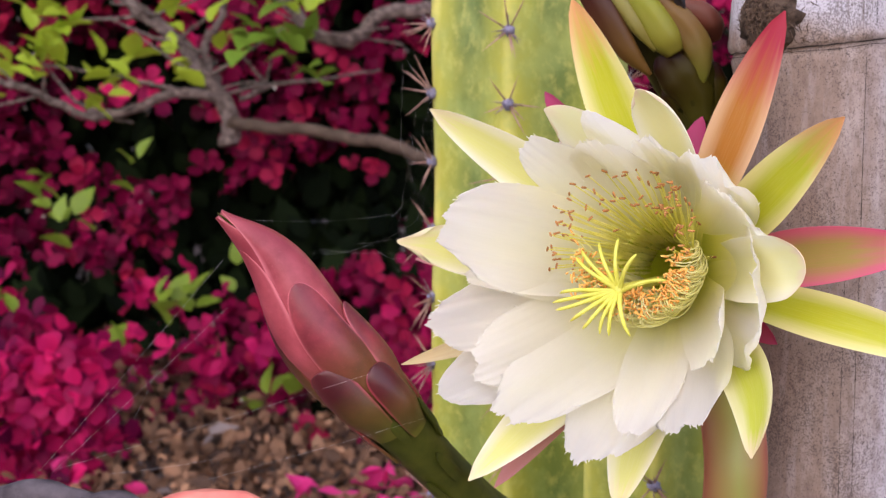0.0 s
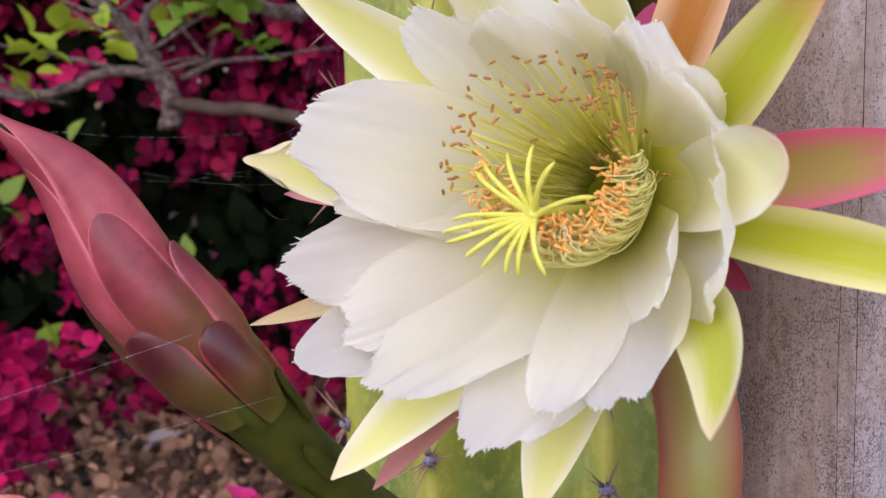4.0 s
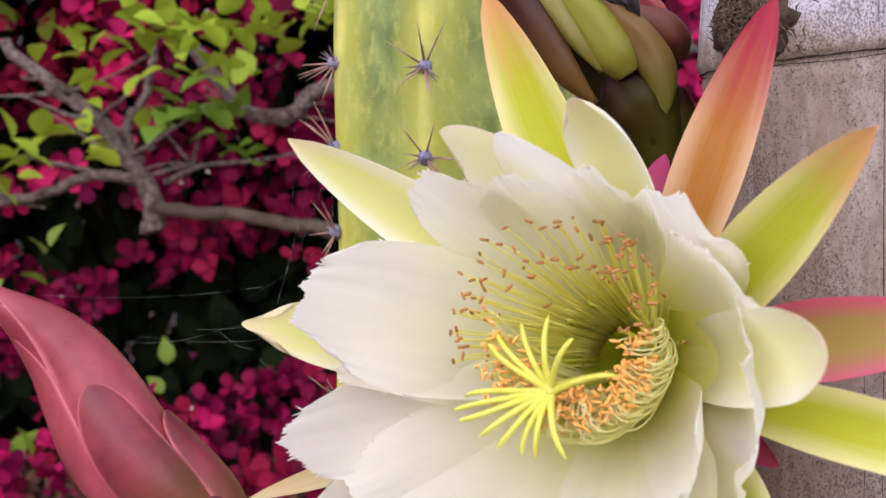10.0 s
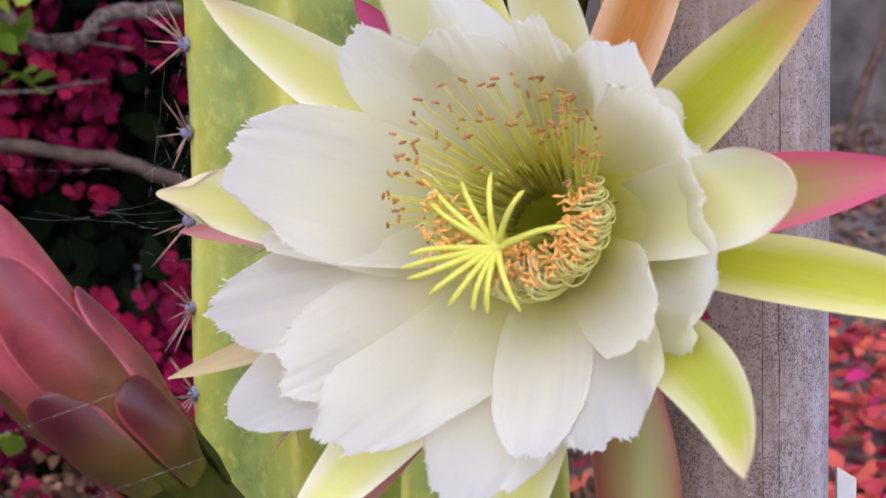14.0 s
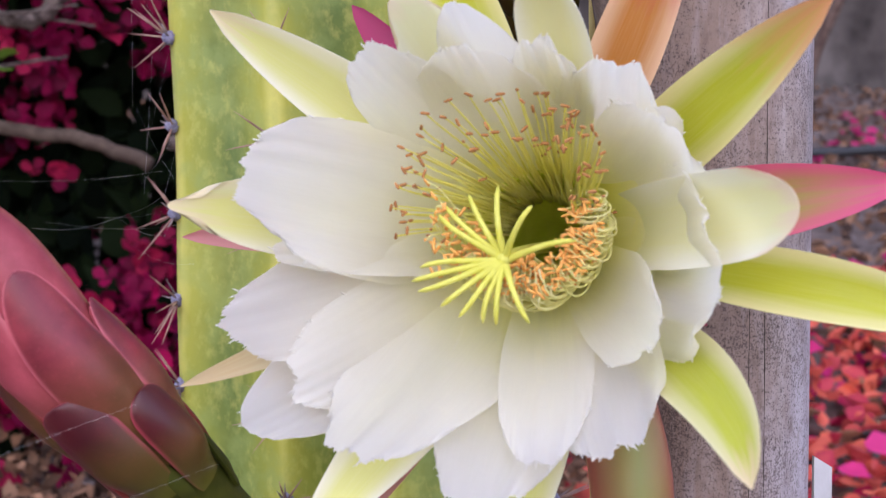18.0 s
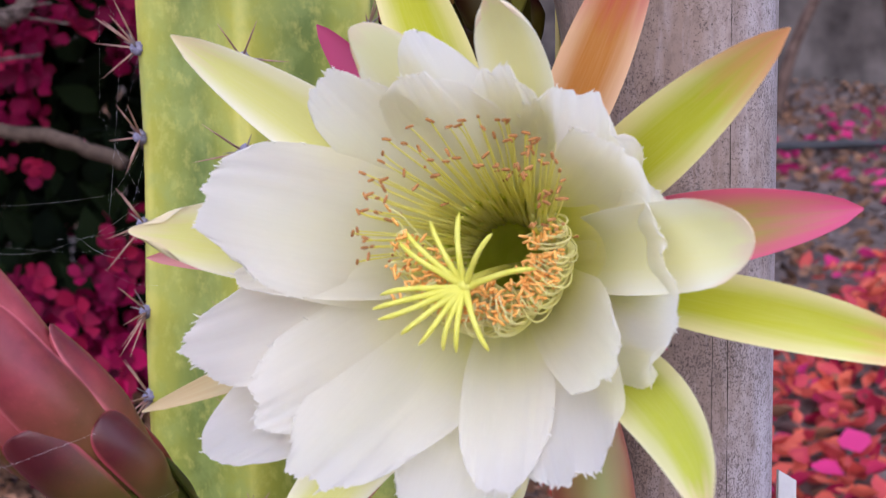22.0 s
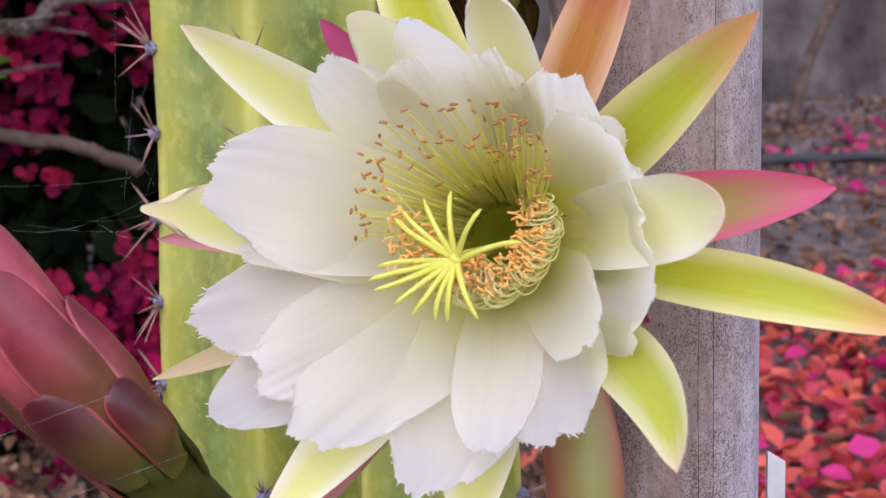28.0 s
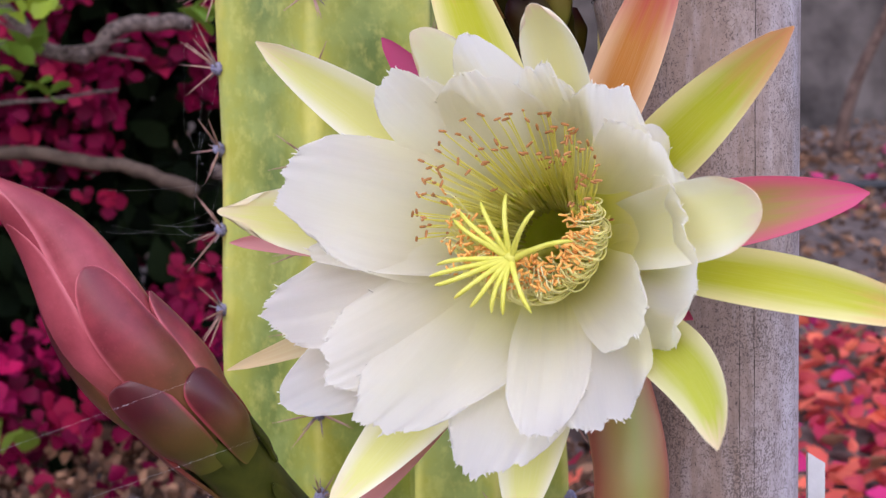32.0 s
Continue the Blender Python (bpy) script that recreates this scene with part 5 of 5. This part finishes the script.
def limb(points, r0, r1, name="branch", n=22, bark=M_BARK):
    r2 = random.Random(len(points) + int(abs(points[0][0]) * 1000))
    r0, r1 = r0 * 0.75, r1 * 0.75
    path = spline(points, n) + np.array([[r2.uniform(-1, 1) * r0 * 0.35 for _ in range(3)] for _ in range(n)])
    b = sweep(path, np.linspace(r0, r1, n), 9, bumps=lambda s, w: 0.18 * noise.noise((math.cos(w) * 1.5, s * 14, math.sin(w) * 1.5)))
    part(name, mesh(name, [Vector(q) - sv0 for q in b[0]], b[1], bark, b[2]), shrub)


limb([on(0.50, 0.34, 1.42), on(0.44, 0.29, 1.45), on(0.36, 0.265, 1.48), on(0.28, 0.25, 1.50), on(0.255, 0.24, 1.52)], 0.010, 0.010, bark=M_BARK_LIMB)
limb([on(0.26, 0.29, 1.52), on(0.258, 0.235, 1.52), on(0.235, 0.16, 1.52), on(0.2, 0.08, 1.54), on(0.15, 0.01, 1.56), on(0.1, -0.06, 1.58)], 0.017, 0.009)
limb([on(0.25, 0.2, 1.52), on(0.2, 0.185, 1.50), on(0.15, 0.22, 1.50), on(0.1, 0.235, 1.49), on(0.06, 0.2, 1.48), on(0.0, 0.16, 1.47), on(-0.08, 0.1, 1.47)], 0.009, 0.005)
limb([on(0.245, 0.17, 1.53), on(0.23, 0.1, 1.55), on(0.25, 0.03, 1.56), on(0.26, -0.06, 1.56)], 0.009, 0.005)
limb([on(0.50, 0.02, 1.5), on(0.43, 0.03, 1.5), on(0.4, 0.08, 1.5), on(0.36, 0.075, 1.52), on(0.33, 0.02, 1.54), on(0.30, -0.05, 1.55)], 0.012, 0.011)
limb([on(0.27, 0.2, 1.52), on(0.31, 0.17, 1.52), on(0.36, 0.16, 1.54), on(0.43, 0.14, 1.56)], 0.005, 0.002)
limb([on(0.2, 0.18, 1.5), on(0.12, 0.15, 1.48), on(0.05, 0.13, 1.47)], 0.004, 0.002)
limb([on(0.15, 0.02, 1.5), on(0.19, 0.07, 1.5), on(0.24, 0.12, 1.5)], 0.006, 0.003)
limb([(0.02, 1.45, 0.79), (0.09, 1.47, 0.74), (0.125, 1.5, 0.6), (0.13, 1.52, 0.35)], 0.011, 0.016, "trunk")
r = random.Random(77)
for k in range(26):
    cx, cy = r.choice(((0.24, 0.15), (0.2, 0.08), (0.15, 0.21), (0.1, 0.22), (0.3, 0.17), (0.24, 0.05), (0.05, 0.19), (0.38, 0.07), (0.17, 0.03)))
    dx, dy = r.uniform(-0.09, 0.09), r.uniform(-0.10, 0.03)
    z = 1.5 + r.uniform(-0.04, 0.04)
    limb([on(cx, cy, z), on(cx + dx * 0.4, cy + dy * 0.3 + r.uniform(-0.01, 0.01), z - 0.01), on(cx + dx, cy + dy, z - 0.02)], r.uniform(0.003, 0.005), 0.0014, "twig", 8)
lv, lf = leaf_shape(1.0)
LEAF, LEAF_MID, LEAF_HEDGE = [mesh("leaf", lv, lf, q) for q in (M_LEAF, M_LEAF_MID, M_LEAF_HEDGE)]
r = random.Random(8)
for cx, cy, n, spread in ((0.05, 0.02, 9, 0.03), (0.075, 0.05, 6, 0.02), (0.02, 0.12, 12, 0.03), (0.06, 0.13, 8, 0.025), (0.14, 0.14, 9, 0.022), (0.20, 0.13, 5, 0.018), (0.12, 0.185, 9, 0.022), (0.30, 0.075, 7, 0.025), (0.335, 0.105, 8, 0.025),
                          (0.28, 0.10, 7, 0.02), (0.36, 0.15, 6, 0.02), (0.21, 0.10, 4, 0.03), (0.34, -0.085, 22, 0.035), (0.30, -0.06, 20, 0.035), (0.26, -0.10, 16, 0.035), (0.43, -0.11, 12, 0.025), (0.19, -0.04, 9, 0.03), (0.20, 0.015, 6, 0.02),
                          (0.35, 0.0, 5, 0.015), (0.52, 0.02, 6, 0.02)):
    for _ in range(n):
        p = on(cx + r.gauss(0, spread * 0.6), cy + r.gauss(0, spread), 1.42 + r.uniform(-0.06, 0.1))
        ob = part("leaf", LEAF_MID if cx > 0.27 and cy > 0 else LEAF, shrub)
        s = r.uniform(0.024, 0.042)
        ob.matrix_local = Matrix.LocRotScale(p - sv0, Euler((r.uniform(-0.4, 1.4), r.uniform(-0.7, 0.7), r.uniform(0, 6.28))), (s, s, s))

for cx, cy, n in ((0.06, 0.39, 5), (0.077, 0.465, 5), (0.175, 0.60, 6), (0.205, 0.615, 5), (0.105, 0.70, 8), (0.03, 0.845, 6), (0.312, 0.785, 5), (0.006, 0.62, 4), (0.15, 0.33, 3)):
    for _ in range(n):
        p = on(cx + r.gauss(0, 0.012), cy + r.gauss(0, 0.018), 1.50 + r.uniform(-0.03, 0.08))
        p.y = min(p.y, hedge_front(p.x, p.z) - 0.04)
        ob = part("leaf", LEAF_HEDGE, hedge)
        k = r.uniform(0.03, 0.046)
        ob.matrix_local = Matrix.LocRotScale(p - hv, Euler((r.uniform(0.3, 1.5), r.uniform(-0.6, 0.6), r.uniform(0, 6.28))), (k, k, k))

# ---- behind: hose, stems, grey bank ----
pts = [(x, 3.75 + 0.05 * math.sin(x * 2), ground_z(x, 3.75) + 0.03) for x in np.linspace(-1.5, 5, 50)]
b = sweep(pts, 0.016, 10)
tagged(new("garden_hose", mesh("garden_hose", b[0], b[1], M_HOSE, b[2])), "black irrigation hose lying on the soil", "hose")
for k, (x, y, lean, rr) in enumerate(((1.85, 4.3, -0.25, 0.03), (2.15, 4.4, 0.2, 0.035), (2.6, 4.6, 0.35, 0.03), (1.2, 4.5, 0.1, 0.03), (3.1, 4.4, -0.2, 0.03))):
    ob = thing("shrub_stem", "thin brown leaning shrub stem rising from the soil", "shrub", "stems of the far shrub", at=(x, y, ground_z(x, y)))
    p = [(0, 0, -0.03), (lean * 0.3, 0.02, 0.3), (lean * 0.9, 0, 0.8), (lean * 1.3, 0.1, 1.6)]
    part("trunk", mesh("trunk", *(lambda b: (b[0], b[1], M_BARK_DARK, b[2]))(sweep(spline(p, 16), np.linspace(rr, rr * 0.5, 16), 8))), ob)
n = 60
verts, faces = [], []
for j in range(20):
    for i in range(n):
        x, z = -6 + 14 * i / (n - 1), j / 19 * 3.2
        y = 5.6 + 0.25 * z + 0.25 * noise.noise((x * 0.9, z * 1.2, 2)) + 0.08 * noise.noise((x * 4, z * 4, 7))
        verts.append((x, y, ground_z(x, 5.6) - 0.1 + z))
faces = [(j * n + i, j * n + i + 1, (j + 1) * n + i + 1, (j + 1) * n + i) for j in range(19) for i in range(n - 1)]
k = len(verts)
verts += [(v[0], v[1] + 0.4, v[2]) for v in verts]
faces += [tuple(k + i for i in f[::-1]) for f in faces]
tagged(new("backdrop", mesh("backdrop", verts, faces, M_WALL)), "grey earth bank behind the garden", "bank", kind="structure")

# ---- white stake by the post ----
ob = thing("plant_stake", "pale plastic plant stake stuck in the soil behind the post", "stake", at=(0.216, 0.53, 0.25))
v = [(-0.004, 0, 0), (0.004, 0.001, 0), (0.004, 0.002, 0.418), (-0.004, 0.001, 0.423), (-0.004, 0.0015, 0), (0.004, 0.0025, 0), (0.004, 0.0035, 0.418), (-0.004, 0.0025, 0.423)]
part("blade", mesh("blade", v, [(0, 1, 2, 3), (7, 6, 5, 4), (0, 4, 5, 1), (1, 5, 6, 2), (2, 6, 7, 3), (3, 7, 4, 0)], M_LABEL, smooth=False), ob)


# ---- spider silk between bud, spines and sepals ----
silk = thing("spider_web", "loose spider silk threads strung between bud, spines and flower", "spider web", at=(-0.03, 0.45, 0.75))
sil = Vector(silk.location)


def thread(a, b, sag=0.002, thick=0.000010):
    p = [a, a.lerp(b, 0.33) - Vector((0, 0, sag)), a.lerp(b, 0.67) - Vector((0, 0, sag)), b]
    path = spline([q - sil for q in p], 10)
    part("thread", mesh("thread", *sweep(path, thick, 4)[:2], M_SILK), silk)


for a, b in (((0.045, 0.945, 0.46), (0.252, 0.522, 0.445)), ((0.058, 0.950, 0.45), (0.258, 0.615, 0.44)), ((0.15, 0.845, 0.445), (0.178, 0.742, 0.445)), ((0.064, 0.942, 0.45), (0.415, 0.752, 0.432)),
             ((0.124, 0.951, 0.44), (0.245, 0.921, 0.43)), ((0.229, 0.965, 0.43), (0.478, 0.840, 0.447))):
    thread(on(*a), on(*b), 0.0004, 0.00002)
r = random.Random(12)
for a, b in (((0.289, 0.442, 0.46), (0.453, 0.428, 0.50)), ((0.349, 0.508, 0.47), (0.418, 0.491, 0.50)), ((0.418, 0.491, 0.50), (0.478, 0.430, 0.60)), ((0.418, 0.491, 0.50), (0.452, 0.52, 0.49)), ((0.36, 0.5, 0.47), (0.47, 0.50, 0.52)),
             ((0.44, 0.44, 0.52), (0.49, 0.33, 0.66)), ((0.40, 0.49, 0.50), (0.48, 0.46, 0.6)), ((0.46, 0.12, 0.66), (0.487, 0.19, 0.67)), ((0.455, 0.1, 0.66), (0.452, 0.3, 0.66)), ((0.487, 0.2, 0.67), (0.46, 0.36, 0.64)),
             ((0.49, 0.34, 0.66), (0.47, 0.44, 0.6)), ((0.487, 0.2, 0.67), (0.488, 0.33, 0.66)), ((0.455, 0.3, 0.66), (0.478, 0.42, 0.6)), ((0.47, 0.22, 0.66), (0.45, 0.45, 0.58)), ((0.44, 0.53, 0.55), (0.476, 0.56, 0.5))):
    thread(on(*a), on(*b), 0.0015)

# ---- wilted bloom low before the bud ----
wilt = thing("wilted_flower", "wilted dark grey flower with one orange sepal", "flower", at=tuple(on(0.13, 1.04, 0.42)))
wo = Vector(wilt.location)
M_WILT = plain("wilted_skin", (0.03, 0.025, 0.03), (0.12, 0.10, 0.11), 90, 0.8, 0.2, 1.0, 250)
M_WILT_ORANGE = plain("wilted_orange", (0.50, 0.10, 0.09), (0.66, 0.24, 0.18), 60, 0.5, 0.3, 0.3, 300)
for name, pts, rad, mat in (("wilted_petal", [(-0.04, 1.0, 0.42), (0.03, 0.978, 0.42), (0.085, 0.99, 0.42), (0.14, 1.03, 0.42)], [0.003, 0.005, 0.0045, 0.004], M_WILT),
                            ("wilted_petal", [(0.06, 1.02, 0.415), (0.12, 0.995, 0.415), (0.16, 1.01, 0.415), (0.19, 1.05, 0.42)], [0.003, 0.004, 0.004, 0.003], M_WILT),
                            ("sepal", [(0.13, 1.05, 0.425), (0.2, 1.012, 0.42), (0.27, 1.0, 0.42), (0.325, 1.03, 0.42)], [0.005, 0.006, 0.0055, 0.001], M_WILT_ORANGE),
                            ("receptacle", [(0.0, 1.06, 0.42), (0.12, 1.075, 0.42), (0.26, 1.09, 0.43), (0.4, 1.3, 0.50)], [0.008, 0.011, 0.012, 0.010], M_WILT)):
    path = spline([on(q[0], q[1] + 0.014, q[2]) - wo for q in pts], 24)
    b = sweep(path, np.interp(np.linspace(0, 1, 24), [0, 0.33, 0.67, 1], rad), 14, bumps=lambda q, w: 0.3 * noise.noise((math.cos(w) * 2, math.sin(w) * 2, q * 9)))
    part(name, mesh(name, b[0], b[1], mat, b[2]), wilt)
